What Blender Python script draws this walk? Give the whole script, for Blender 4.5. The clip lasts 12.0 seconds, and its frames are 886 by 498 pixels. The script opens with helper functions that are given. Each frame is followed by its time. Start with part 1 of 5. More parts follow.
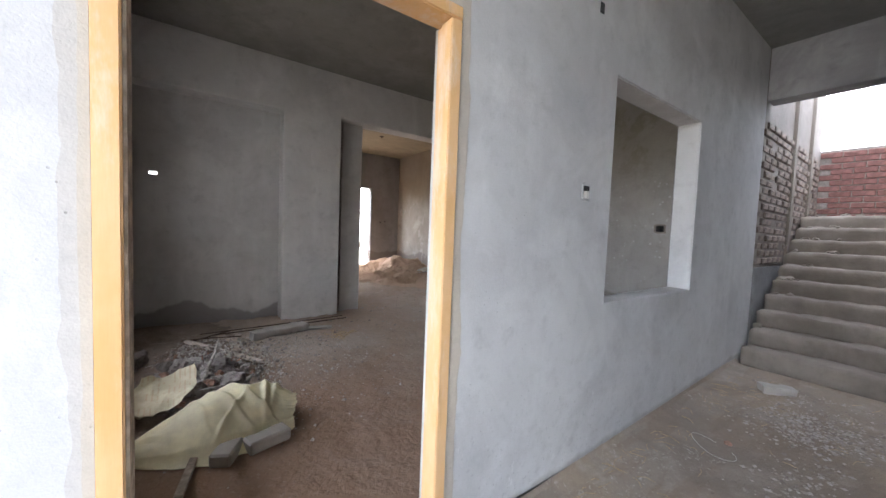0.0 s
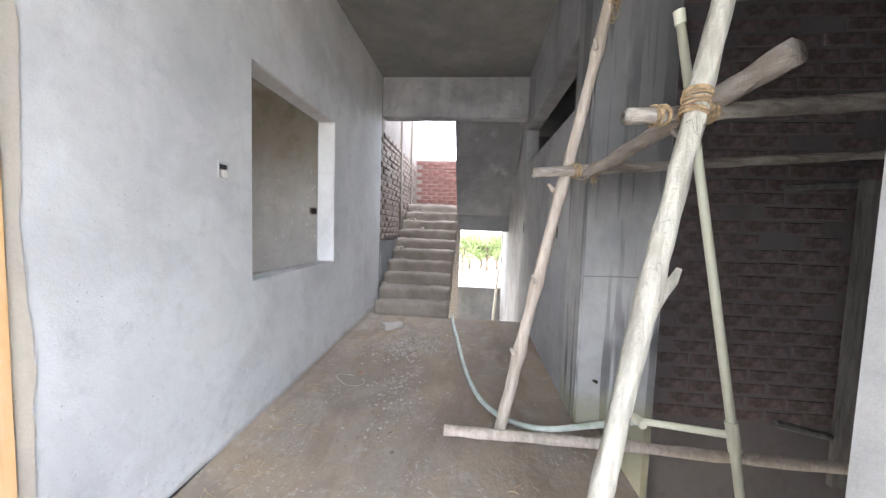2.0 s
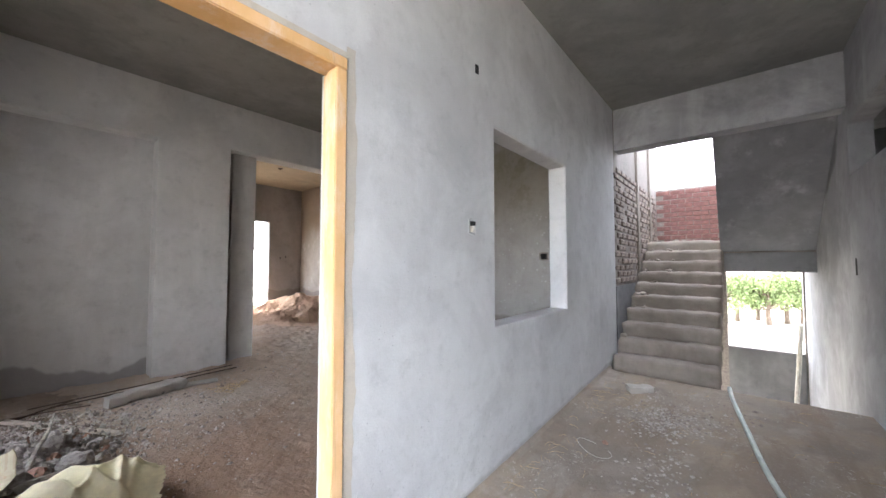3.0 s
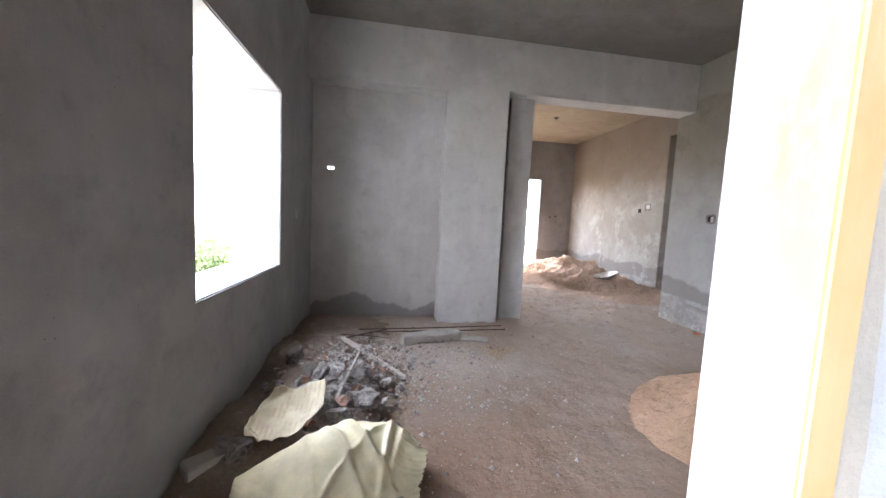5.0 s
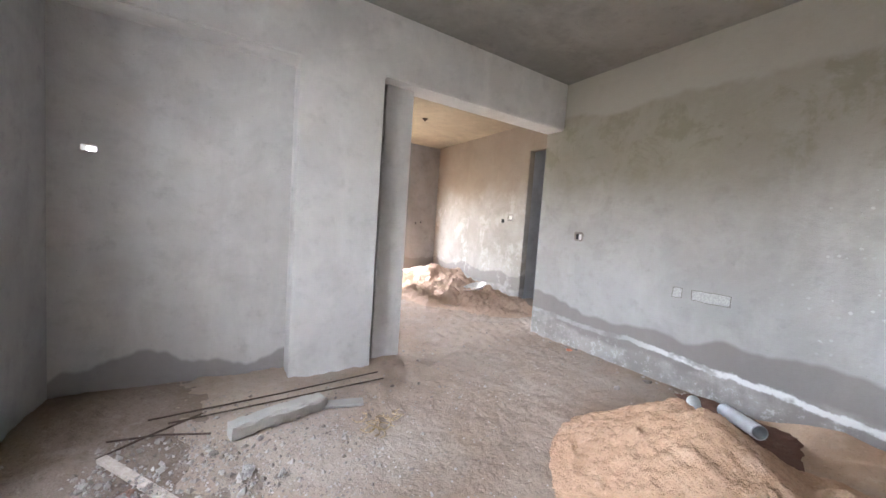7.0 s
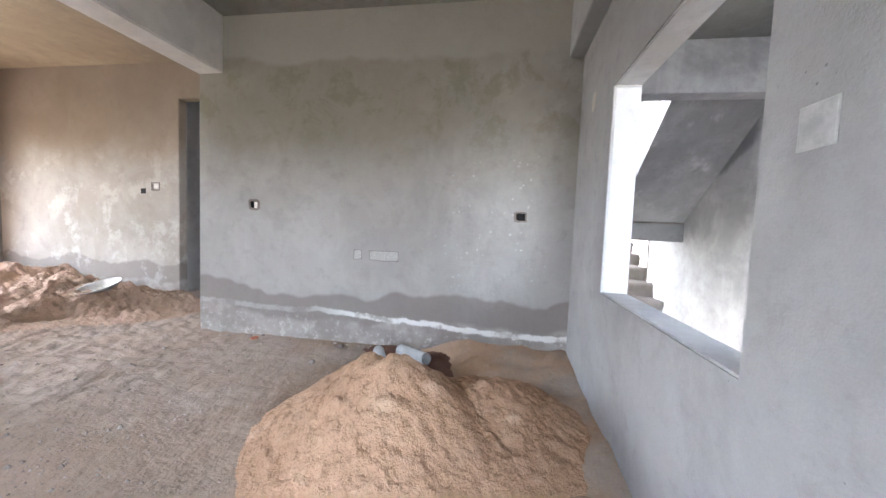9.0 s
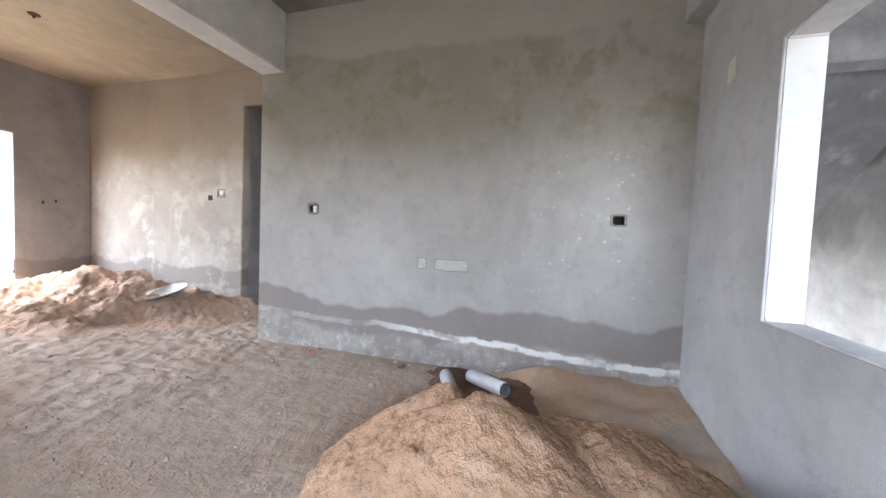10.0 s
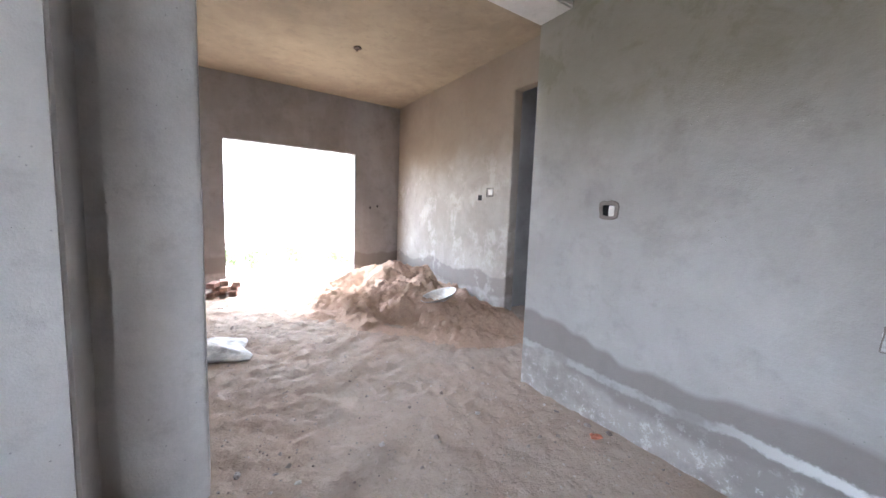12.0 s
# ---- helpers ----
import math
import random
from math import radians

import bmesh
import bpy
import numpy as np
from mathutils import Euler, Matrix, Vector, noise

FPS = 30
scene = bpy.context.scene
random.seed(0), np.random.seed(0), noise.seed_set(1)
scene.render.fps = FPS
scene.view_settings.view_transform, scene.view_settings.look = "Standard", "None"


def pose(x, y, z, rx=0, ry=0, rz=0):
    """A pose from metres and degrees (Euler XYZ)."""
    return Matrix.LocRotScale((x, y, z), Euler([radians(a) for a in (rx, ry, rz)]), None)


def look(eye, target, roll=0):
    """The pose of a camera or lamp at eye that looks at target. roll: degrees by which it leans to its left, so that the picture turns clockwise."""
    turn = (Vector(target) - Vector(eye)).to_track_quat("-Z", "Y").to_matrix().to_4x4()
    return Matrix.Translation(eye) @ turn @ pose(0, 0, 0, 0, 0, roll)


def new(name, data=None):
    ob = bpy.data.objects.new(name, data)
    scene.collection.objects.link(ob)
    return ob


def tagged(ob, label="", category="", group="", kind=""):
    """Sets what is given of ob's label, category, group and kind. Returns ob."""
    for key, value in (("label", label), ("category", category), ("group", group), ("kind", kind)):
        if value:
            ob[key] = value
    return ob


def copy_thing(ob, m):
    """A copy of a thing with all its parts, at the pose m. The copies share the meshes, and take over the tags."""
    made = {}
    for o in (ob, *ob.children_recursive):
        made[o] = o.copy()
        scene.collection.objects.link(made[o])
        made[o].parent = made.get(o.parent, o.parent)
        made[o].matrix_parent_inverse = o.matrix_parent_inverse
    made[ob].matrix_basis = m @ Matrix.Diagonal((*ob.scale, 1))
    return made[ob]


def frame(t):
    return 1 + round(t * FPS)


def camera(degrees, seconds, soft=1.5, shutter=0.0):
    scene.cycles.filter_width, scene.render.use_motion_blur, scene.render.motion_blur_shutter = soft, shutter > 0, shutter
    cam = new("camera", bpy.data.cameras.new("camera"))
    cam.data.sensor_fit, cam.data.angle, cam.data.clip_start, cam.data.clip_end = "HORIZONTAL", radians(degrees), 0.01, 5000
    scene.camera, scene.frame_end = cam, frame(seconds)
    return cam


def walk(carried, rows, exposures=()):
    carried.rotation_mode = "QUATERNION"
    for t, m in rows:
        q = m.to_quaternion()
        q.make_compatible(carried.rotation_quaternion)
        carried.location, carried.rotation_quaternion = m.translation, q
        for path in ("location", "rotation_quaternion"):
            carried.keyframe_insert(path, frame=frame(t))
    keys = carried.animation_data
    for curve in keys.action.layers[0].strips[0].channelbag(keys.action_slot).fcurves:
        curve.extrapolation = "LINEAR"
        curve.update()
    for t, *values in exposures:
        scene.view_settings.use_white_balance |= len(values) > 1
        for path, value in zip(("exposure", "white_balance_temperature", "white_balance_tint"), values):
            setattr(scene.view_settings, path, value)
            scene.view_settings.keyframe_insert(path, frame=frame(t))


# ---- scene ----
cam = camera(103.2, 12.0, soft=1.5)
PATH = [
    (0, (0.184, -1.1, 1.221), (1.35, 0.522, 1.116), 2.2),
    (0.5, (0.186, -1.22, 1.192), (1.665, 0.126, 1.149), 3.5),
    (1, (0.211, -1.35, 1.181), (1.918, -0.311, 1.099), 4.1),
    (1.5, (0.164, -1.308, 1.215), (2.091, -0.776, 1.144), 2.3),
    (2, (0.14, -1.323, 1.209), (2.128, -1.156, 1.073), 1.9),
    (2.5, (0.134, -1.268, 1.231), (2.045, -0.678, 1.198), 0.1),
    (3, (0.207, -1.197, 1.237), (1.737, 0.088, 1.321), -0.0),
    (3.5, (0.336, -1.032, 1.212), (1.355, 0.688, 1.206), 3.1),
    (3.7, (0.35, -0.999, 1.162), (1.162, 0.827, 1.061), 3.0),
    (5.5, (0.553, 0.022, 1.257), (0.856, 1.992, 1.088), 2.8),
    (6, (0.543, 0.264, 1.316), (0.994, 2.207, 1.168), 3.6),
    (6.5, (0.532, 0.441, 1.359), (1.299, 2.276, 1.143), 3.4),
    (7, (0.631, 0.604, 1.378), (1.696, 2.292, 1.247), 4.0),
    (7.5, (0.671, 0.711, 1.395), (2.139, 2.064, 1.287), 4.0),
    (7.7, (0.736, 0.707, 1.403), (2.362, 1.868, 1.318), 3.1),
    (9.3, (1.086, 0.895, 1.19), (3.062, 1.172, 1.057), 2.5),
    (9.5, (1.166, 0.95, 1.197), (3.133, 1.297, 1.081), 3.6),
    (10, (1.378, 1.147, 1.176), (3.293, 1.717, 1.087), 2.4),
    (10.5, (1.682, 1.305, 1.226), (3.477, 2.178, 1.11), 3.1),
    (11, (1.899, 1.512, 1.242), (3.465, 2.743, 1.064), 5.0),
    (11.5, (2.098, 1.821, 1.268), (3.438, 3.299, 1.131), 2.2),
    (12, (2.28, 2.093, 1.298), (3.368, 3.76, 1.107), 2.0),
]
EXPOSURES = [
    (0.0, 4.0, 6200, 12), (0.5, 4.4, 6200, 12), (1.0, 4.5, 6250, 12), (2.0, 4.7, 6300, 12), (2.5, 4.5, 6300, 12), (3.0, 4.5, 6250, 12), (3.7, 4.4, 6250, 12),
    (5.3, 5.1, 5850, 13), (6.0, 5.1, 5850, 13), (6.5, 4.8, 5900, 13), (7.0, 5.6, 5950, 12), (9.3, 5.45, 5900, 12), (10.5, 5.45, 5800, 11), (12.0, 5.2, 5600, 12),
]
walk(cam, [(t, look(eye, target, roll)) for t, eye, target, roll in PATH], EXPOSURES)

# ---- daylight: a bright overcast sky ----
world = bpy.data.worlds.new("overcast_sky")
world.use_nodes = True
scene.world = world
wn, wl = world.node_tree.nodes, world.node_tree.links
sky = wn.new("ShaderNodeTexSky")
sky.sky_type = 'NISHITA'
sky.sun_disc = False
sky.sun_elevation, sky.sun_rotation = radians(55), radians(0)
sky.air_density, sky.dust_density, sky.ozone_density = 1.0, 4.0, 1.0
grey = wn.new("ShaderNodeMixRGB")
grey.inputs[0].default_value = 0.6
wl.new(sky.outputs[0], grey.inputs[1])
grey.inputs[2].default_value = (7.0, 7.2, 7.6, 1)
wl.new(grey.outputs[0], wn["Background"].inputs[0])
wn["Background"].inputs[1].default_value = 0.13

sun = new("sun", bpy.data.lights.new("sun", 'SUN'))
sun.data.energy, sun.data.angle, sun.data.color = 0.5, radians(25), (1.0, 0.96, 0.9)
sun.matrix_world = look((0, 0, 30), (0, -30 / math.tan(radians(55)), 0))


# ---- materials ----
class Mat:
    """A node material, built up with short calls."""

    def __init__(self, name, rough=0.9, metal=0.0, spec=0.3):
        self.m = bpy.data.materials.new(name)
        self.m.use_nodes = True
        self.t = self.m.node_tree
        self.b = self.t.nodes["Principled BSDF"]
        self.b.inputs["Roughness"].default_value = rough
        self.b.inputs["Metallic"].default_value = metal
        self.b.inputs["Specular IOR Level"].default_value = spec
        self.co = self.t.nodes.new("ShaderNodeTexCoord").outputs["Object"]

    def put(self, sock, v):
        if hasattr(v, "is_linked"):
            self.t.links.new(v, sock)
        elif isinstance(v, (tuple, list)) and len(v) == 3 and sock.type == 'RGBA':
            sock.default_value = (*v, 1)
        else:
            sock.default_value = v

    def scaled(self, s):
        n = self.t.nodes.new("ShaderNodeMapping")
        self.t.links.new(self.co, n.inputs[0])
        n.inputs[3].default_value = s
        return n.outputs[0]

    def noise(self, scale, detail=4, rough=0.55, co=None, distort=0.0):
        n = self.t.nodes.new("ShaderNodeTexNoise")
        self.put(n.inputs["Vector"], co or self.co)
        n.inputs["Scale"].default_value, n.inputs["Detail"].default_value = scale, detail
        n.inputs["Roughness"].default_value, n.inputs["Distortion"].default_value = rough, distort
        return n.outputs[0]

    def voronoi(self, scale, out="Distance", co=None):
        n = self.t.nodes.new("ShaderNodeTexVoronoi")
        self.put(n.inputs["Vector"], co or self.co)
        n.inputs["Scale"].default_value = scale
        return n.outputs[out]

    def math(self, op, a, b=0.0, clamp=False):
        n = self.t.nodes.new("ShaderNodeMath")
        n.operation, n.use_clamp = op, clamp
        self.put(n.inputs[0], a), self.put(n.inputs[1], b)
        return n.outputs[0]

    def band(self, v, lo, hi, a=0.0, b=1.0):
        n = self.t.nodes.new("ShaderNodeMapRange")
        self.put(n.inputs[0], v)
        for k, x in enumerate((lo, hi, a, b)):
            n.inputs[k + 1].default_value = x
        n.interpolation_type = 'SMOOTHSTEP'
        return n.outputs[0]

    def axis(self, k):
        n = self.t.nodes.new("ShaderNodeSeparateXYZ")
        self.put(n.inputs[0], self.co)
        return n.outputs[k]

    def mix(self, f, a, b):
        n = self.t.nodes.new("ShaderNodeMixRGB")
        for k, v in enumerate((f, a, b)):
            self.put(n.inputs[k], v)
        return n.outputs[0]

    def done(self, colour, bump=None, strength=0.3, dist=0.01, rough=None):
        self.put(self.b.inputs["Base Color"], colour)
        if bump is not None:
            n = self.t.nodes.new("ShaderNodeBump")
            n.inputs["Strength"].default_value, n.inputs["Distance"].default_value = strength, dist
            self.put(n.inputs["Height"], bump)
            self.t.links.new(n.outputs[0], self.b.inputs["Normal"])
        if rough is not None:
            self.put(self.b.inputs["Roughness"], rough)
        return self.m


def plaster(name, light, dark, extra=None):
    """Cement plaster: cloudy patches, trowel streaks, fine grain."""
    g = Mat(name, 0.92)
    clouds = g.noise(0.9, 5, 0.6, distort=0.6)
    streak = g.noise(2.2, 4, 0.6, g.scaled((1.4, 1.4, 0.35)))
    grain = g.noise(140, 2)
    c = g.mix(g.band(clouds, 0.35, 0.68), dark, light)
    c = g.mix(g.math('MULTIPLY', g.band(streak, 0.5, 0.75), 0.35), c, tuple(min(1, v * 1.25) for v in light))
    c = g.mix(g.math('MULTIPLY', g.band(g.noise(7, 5, 0.7), 0.5, 0.75), 0.4), c, tuple(v * 0.7 for v in dark))
    trowel = g.noise(2.2, 6, 0.65, distort=0.4)
    c = g.mix(g.math('MULTIPLY', g.band(trowel, 0.5, 0.62), 0.2), c, tuple(min(1, v * 1.2) for v in light))
    c = g.mix(g.math('MULTIPLY', g.band(g.noise(1.5, 5, 0.7, distort=0.5), 0.5, 0.7), 0.35), c, tuple(v * 0.75 for v in dark))
    scratch = g.noise(9, 3, 0.6, g.scaled((0.5, 0.5, 9)), 0.4)
    c = g.mix(g.math('MULTIPLY', g.band(scratch, 0.68, 0.72), 0.08), c, tuple(v * 0.6 for v in dark))
    pits = g.math('MULTIPLY', g.band(g.voronoi(26), 0.06, 0.1, 1, 0), g.band(g.noise(3), 0.5, 0.6))
    c = g.mix(g.math('MULTIPLY', pits, 0.5), c, tuple(v * 0.45 for v in dark))
    c = g.mix(g.math('MULTIPLY', grain, 0.14), c, (0.05, 0.05, 0.05))
    if extra:
        c = extra(g, c)
    h = g.math('ADD', g.math('MULTIPLY', g.noise(5, 6, 0.6), 1.2), g.math('MULTIPLY', grain, 0.14))
    h = g.math('SUBTRACT', h, g.math('MULTIPLY', pits, 0.5))
    return g.done(c, h, 0.5, 0.014)


def damp_foot(g, c):
    """Rising damp with a wavy upper edge and a torn white salt line."""
    z = g.axis(2)
    along = g.noise(1.3, 3, 0.5, g.scaled((1, 1, 0.0)), 0.3)
    edge = g.math('ADD', g.math('MULTIPLY', along, 0.5), 0.25)
    wet = g.band(g.math('SUBTRACT', z, edge), -0.02, 0.025, 1, 0)
    c = g.mix(g.math('MULTIPLY', wet, 0.72), c, (0.19, 0.168, 0.15))
    low = g.band(g.math('SUBTRACT', z, g.math('MULTIPLY', along, 0.42)), 0.0, 0.06, 1, 0)
    c = g.mix(g.math('MULTIPLY', low, g.band(g.noise(4, 5, 0.7), 0.4, 0.62, 0.2, 0.8)), c, (0.40, 0.37, 0.335))
    return c


def damp_recess(g, c):
    """A low damp tide mark under the recessed panel."""
    edge = g.math('SUBTRACT', g.math('MULTIPLY', g.noise(1.9, 3, 0.5, g.scaled((1, 1, 0.0))), 0.62), 0.12)
    wet = g.band(g.math('SUBTRACT', g.axis(2), edge), -0.02, 0.02, 1, 0)
    return g.mix(g.math('MULTIPLY', wet, 0.6), c, (0.17, 0.15, 0.14))


def smudges(g, c):
    """Large dark damp smudges and pale runs."""
    c = g.mix(g.math('MULTIPLY', g.band(g.noise(1.1, 5, 0.65, distort=0.5), 0.46, 0.66), 0.55), c, (0.16, 0.16, 0.165))
    pale = g.band(g.noise(4.0, 4, 0.6, g.scaled((1, 1, 0.15))), 0.58, 0.72)
    return g.mix(g.math('MULTIPLY', pale, 0.25), c, (0.50, 0.50, 0.50))


def drips(g, c):
    """Dark water runs down bare concrete, and a pale band of laitance."""
    run = g.band(g.noise(11, 3, 0.6, g.scaled((1, 1, 0.05))), 0.52, 0.58)
    c = g.mix(g.math('MULTIPLY', run, g.band(g.noise(1.2, 3), 0.35, 0.6, 0.2, 0.85)), c, (0.075, 0.075, 0.08))
    # Darker towards the top, with an uneven lower edge.
    dark_top = g.band(g.math('ADD', g.axis(2), g.math('MULTIPLY', g.noise(1.6, 5, 0.7, g.scaled((1, 1, 0.4))), 1.6)), 1.5, 2.5)
    c = g.mix(g.math('MULTIPLY', dark_top, 0.7), c, (0.13, 0.13, 0.13))
    pale = g.band(g.noise(3.0, 4, 0.6, g.scaled((1, 1, 0.2))), 0.55, 0.7)
    c = g.mix(g.math('MULTIPLY', pale, 0.5), c, (0.42, 0.41, 0.39))
    algae = g.band(g.math('ADD', g.axis(2), g.math('MULTIPLY', g.noise(4, 4, 0.6), 0.3)), 0.2, 0.42, 1, 0)
    return g.mix(g.math('MULTIPLY', algae, 0.6), c, (0.25, 0.24, 0.14))


def right_wall_look(g, c):
    z, y = g.axis(2), g.axis(1)
    mould = g.math('MULTIPLY', g.band(g.math('ADD', z, g.noise(1.1, 4, 0.6)), 1.95, 2.75), g.band(g.noise(0.8, 3), 0.2, 0.45))
    mould = g.math('MULTIPLY', mould, g.band(y, 0.2, 2.6, 0.45, 1))
    c = g.mix(g.math('MULTIPLY', mould, 0.55), c, (0.20, 0.18, 0.115))
    patch = g.math('MULTIPLY', g.band(g.noise(2.6, 5, 0.7, distort=0.4), 0.5, 0.62), g.band(z, 1.7, 2.3))
    c = g.mix(g.math('MULTIPLY', patch, 0.4), c, (0.17, 0.165, 0.10))
    top = g.band(g.math('ADD', z, g.math('MULTIPLY', g.noise(2.0, 3), 0.3)), 2.93, 3.0)
    c = g.mix(g.math('MULTIPLY', top, 0.75), c, (0.36, 0.34, 0.30))
    c = damp_foot(g, c)
    along = g.noise(1.7, 4, 0.6, g.scaled((1, 1, 0.0)))
    mid = g.math('ADD', g.math('MULTIPLY', along, 0.14), g.math('MULTIPLY', g.band(y, 0.2, 3.0), 0.10))
    off = g.math('ABSOLUTE', g.math('SUBTRACT', g.math('SUBTRACT', z, 0.135), mid))
    torn = g.math('MULTIPLY', g.noise(9, 6, 0.8), 0.085)
    salt = g.math('MULTIPLY', g.band(g.math('SUBTRACT', off, torn), -0.026, -0.006, 1, 0), g.band(y, 2.1, 2.8, 1, 0.25))
    salt = g.math('MULTIPLY', salt, g.band(g.noise(3.1, 4, 0.7), 0.36, 0.5, 0.25, 1))
    c = g.mix(salt, c, (0.72, 0.715, 0.69))
    crust = g.math('MULTIPLY', g.band(g.noise(16, 5, 0.8), 0.55, 0.64), g.band(z, 0.1, 0.3, 1, 0))
    c = g.mix(g.math('MULTIPLY', crust, 0.55), c, (0.62, 0.61, 0.58))
    area = g.math('MULTIPLY', g.math('MULTIPLY', g.band(y, 0.28, 0.6), g.band(y, 1.0, 1.7, 1, 0)), g.math('MULTIPLY', g.band(z, 0.55, 0.75), g.band(z, 1.6, 2.1, 1, 0)))
    for scale, lo, hi in ((7.0, 0.06, 0.11), (13.0, 0.11, 0.17)):
        wob = g.math('ADD', g.voronoi(scale), g.math('MULTIPLY', g.math('SUBTRACT', g.noise(34, 4, 0.7), 0.5), 0.24))
        spots = g.math('MULTIPLY', g.band(wob, lo, hi, 1, 0), g.math('MULTIPLY', area, g.band(g.noise(3.0, 2), 0.4, 0.52)))
        c = g.mix(g.math('MULTIPLY', spots, 0.5), c, (0.64, 0.635, 0.61))
    return c


def ramp_dirt(name, a, b, c2, bumpy=0.02, extra=None, grain=1.0):
    g = Mat(name, 0.97, spec=0.15)
    c = g.mix(g.band(g.noise(1.2, 5, 0.6, distort=0.8), 0.38, 0.64), a, b)
    c = g.mix(g.math('MULTIPLY', g.band(g.noise(5, 6, 0.7), 0.52, 0.72), 0.7), c, c2)
    if extra:
        c = extra(g, c)
    c = g.mix(g.math('MULTIPLY', g.band(g.noise(60, 3, 0.7), 0.55, 0.75), 0.5 * grain), c, tuple(v * 0.55 for v in a))
    c = g.mix(g.math('MULTIPLY', g.band(g.noise(22, 5, 0.75, distort=0.5), 0.53, 0.66), 0.3 * grain), c, tuple(v * 0.5 for v in a))
    c = g.mix(g.math('MULTIPLY', g.band(g.noise(34, 4, 0.7), 0.56, 0.7), 0.28 * grain), c, tuple(min(1, v * 1.3) for v in c2))
    h = g.math('ADD', g.noise(9, 6, 0.7), g.math('MULTIPLY', g.noise(38, 4, 0.65), 0.25))
    return g.done(c, h, 0.85, bumpy)


def room_dust(g, c):
    """Grey cement dust further in; red-brown earth trodden in near the front door."""
    y = g.math('ADD', g.axis(1), g.math('MULTIPLY', g.math('SUBTRACT', g.noise(0.9, 4), 0.5), 2.4))
    c = g.mix(g.band(y, 0.9, 2.3, 0.8, 0), c, (0.27, 0.175, 0.118))
    dusty = g.math('MULTIPLY', g.band(y, 1.5, 2.8), g.band(g.axis(1), 4.2, 5.2, 0.6, 0.45))
    c = g.mix(dusty, c, (0.45, 0.37, 0.305))
    trodden = g.band(g.math('ABSOLUTE', g.math('ADD', g.math('SUBTRACT', g.axis(0), 2.2), g.math('MULTIPLY', g.math('SUBTRACT', g.noise(1.3, 3), 0.5), 1.4))), 0.3, 0.8, 0.55, 0)
    c = g.mix(g.math('MULTIPLY', trodden, g.band(g.axis(1), 4.2, 5.2, 1, 0.2)), c, (0.33, 0.24, 0.175))
    return g.mix(g.math('MULTIPLY', g.band(g.noise(2.6, 5, 0.7, distort=0.6), 0.52, 0.64), 0.3), c, (0.27, 0.21, 0.17))


def porch_mud(g, c):
    """Tan mud with dark wet stains, drag streaks and splashes of pale cement."""
    streak = g.noise(3.2, 5, 0.6, g.scaled((0.35, 1.6, 1)), 0.5)
    c = g.mix(g.math('MULTIPLY', g.band(streak, 0.52, 0.62), 0.55), c, (0.235, 0.18, 0.135))
    c = g.mix(g.math('MULTIPLY', g.band(g.noise(1.0, 4, 0.6, distort=0.7), 0.52, 0.62), 0.5), c, (0.20, 0.165, 0.135))
    splash = g.math('MULTIPLY', g.band(g.noise(26, 4, 0.75, distort=1.2), 0.58, 0.63), g.band(g.noise(1.6, 3), 0.52, 0.6))
    return g.mix(g.math('MULTIPLY', splash, 0.6), c, (0.52, 0.49, 0.45))


def pitted_foot(g, c):
    """Mud splashes and flaked pits low on the wall."""
    z = g.axis(2)
    low = g.band(g.math('ADD', z, g.math('MULTIPLY', g.noise(2.2, 4), 0.7)), 0.35, 1.15, 1, 0)
    fleck = g.band(g.noise(38, 5, 0.8), 0.56, 0.64)
    c = g.mix(g.math('MULTIPLY', g.math('MULTIPLY', low, fleck), 0.45), c, (0.26, 0.255, 0.26))
    pale = g.band(g.noise(13, 5, 0.75, g.scaled((1, 1, 0.6))), 0.6, 0.66)
    c = g.mix(g.math('MULTIPLY', g.math('MULTIPLY', low, pale), 0.6), c, (0.68, 0.68, 0.67))
    over = g.math('ADD', z, g.math('MULTIPLY', g.math('SUBTRACT', 4.4, g.axis(0)), 0.038))
    mud = g.band(g.math('SUBTRACT', over, g.math('MULTIPLY', g.noise(5, 4), 0.09)), -0.01, 0.035, 1, 0)
    return g.mix(g.math('MULTIPLY', mud, 0.6), c, (0.29, 0.265, 0.24))


M_PORCH = plaster("porch_plaster", (0.63, 0.63, 0.625), (0.51, 0.51, 0.51), pitted_foot)
M_ROOM = plaster("room_plaster", (0.432, 0.428, 0.42), (0.352, 0.348, 0.34))
# Recess and pier plaster are lightened: window light is put into their colour.
M_RECESS = plaster("window_lit_recess_plaster", (0.62, 0.605, 0.58), (0.51, 0.495, 0.47), damp_recess)
M_PIER = plaster("window_lit_pier_plaster", (0.66, 0.64, 0.61), (0.56, 0.545, 0.52))
# Front wall plaster seen from the room: indoor shade is put into the colour.
M_INNER = plaster("shaded_inner_plaster", (0.361, 0.357, 0.353), (0.295, 0.291, 0.287))
def water_mark(g, c):
    """One big slanting dark water mark high on the wall, over smaller smudges."""
    c = smudges(g, c)
    dx = g.math('SUBTRACT', g.axis(0), 6.15)
    dz = g.math('ADD', g.math('SUBTRACT', g.axis(2), 2.42), g.math('MULTIPLY', dx, 0.35))
    r = g.math('ADD', g.math('POWER', g.math('ABSOLUTE', g.math('MULTIPLY', dx, 1.15)), 2.0), g.math('POWER', g.math('ABSOLUTE', g.math('MULTIPLY', dz, 2.3)), 2.0))
    r = g.math('ADD', r, g.math('MULTIPLY', g.math('SUBTRACT', g.noise(2.6, 4, 0.6), 0.5), 1.0))
    return g.mix(g.band(r, 0.55, 0.95, 0.8, 0), c, (0.10, 0.10, 0.105))


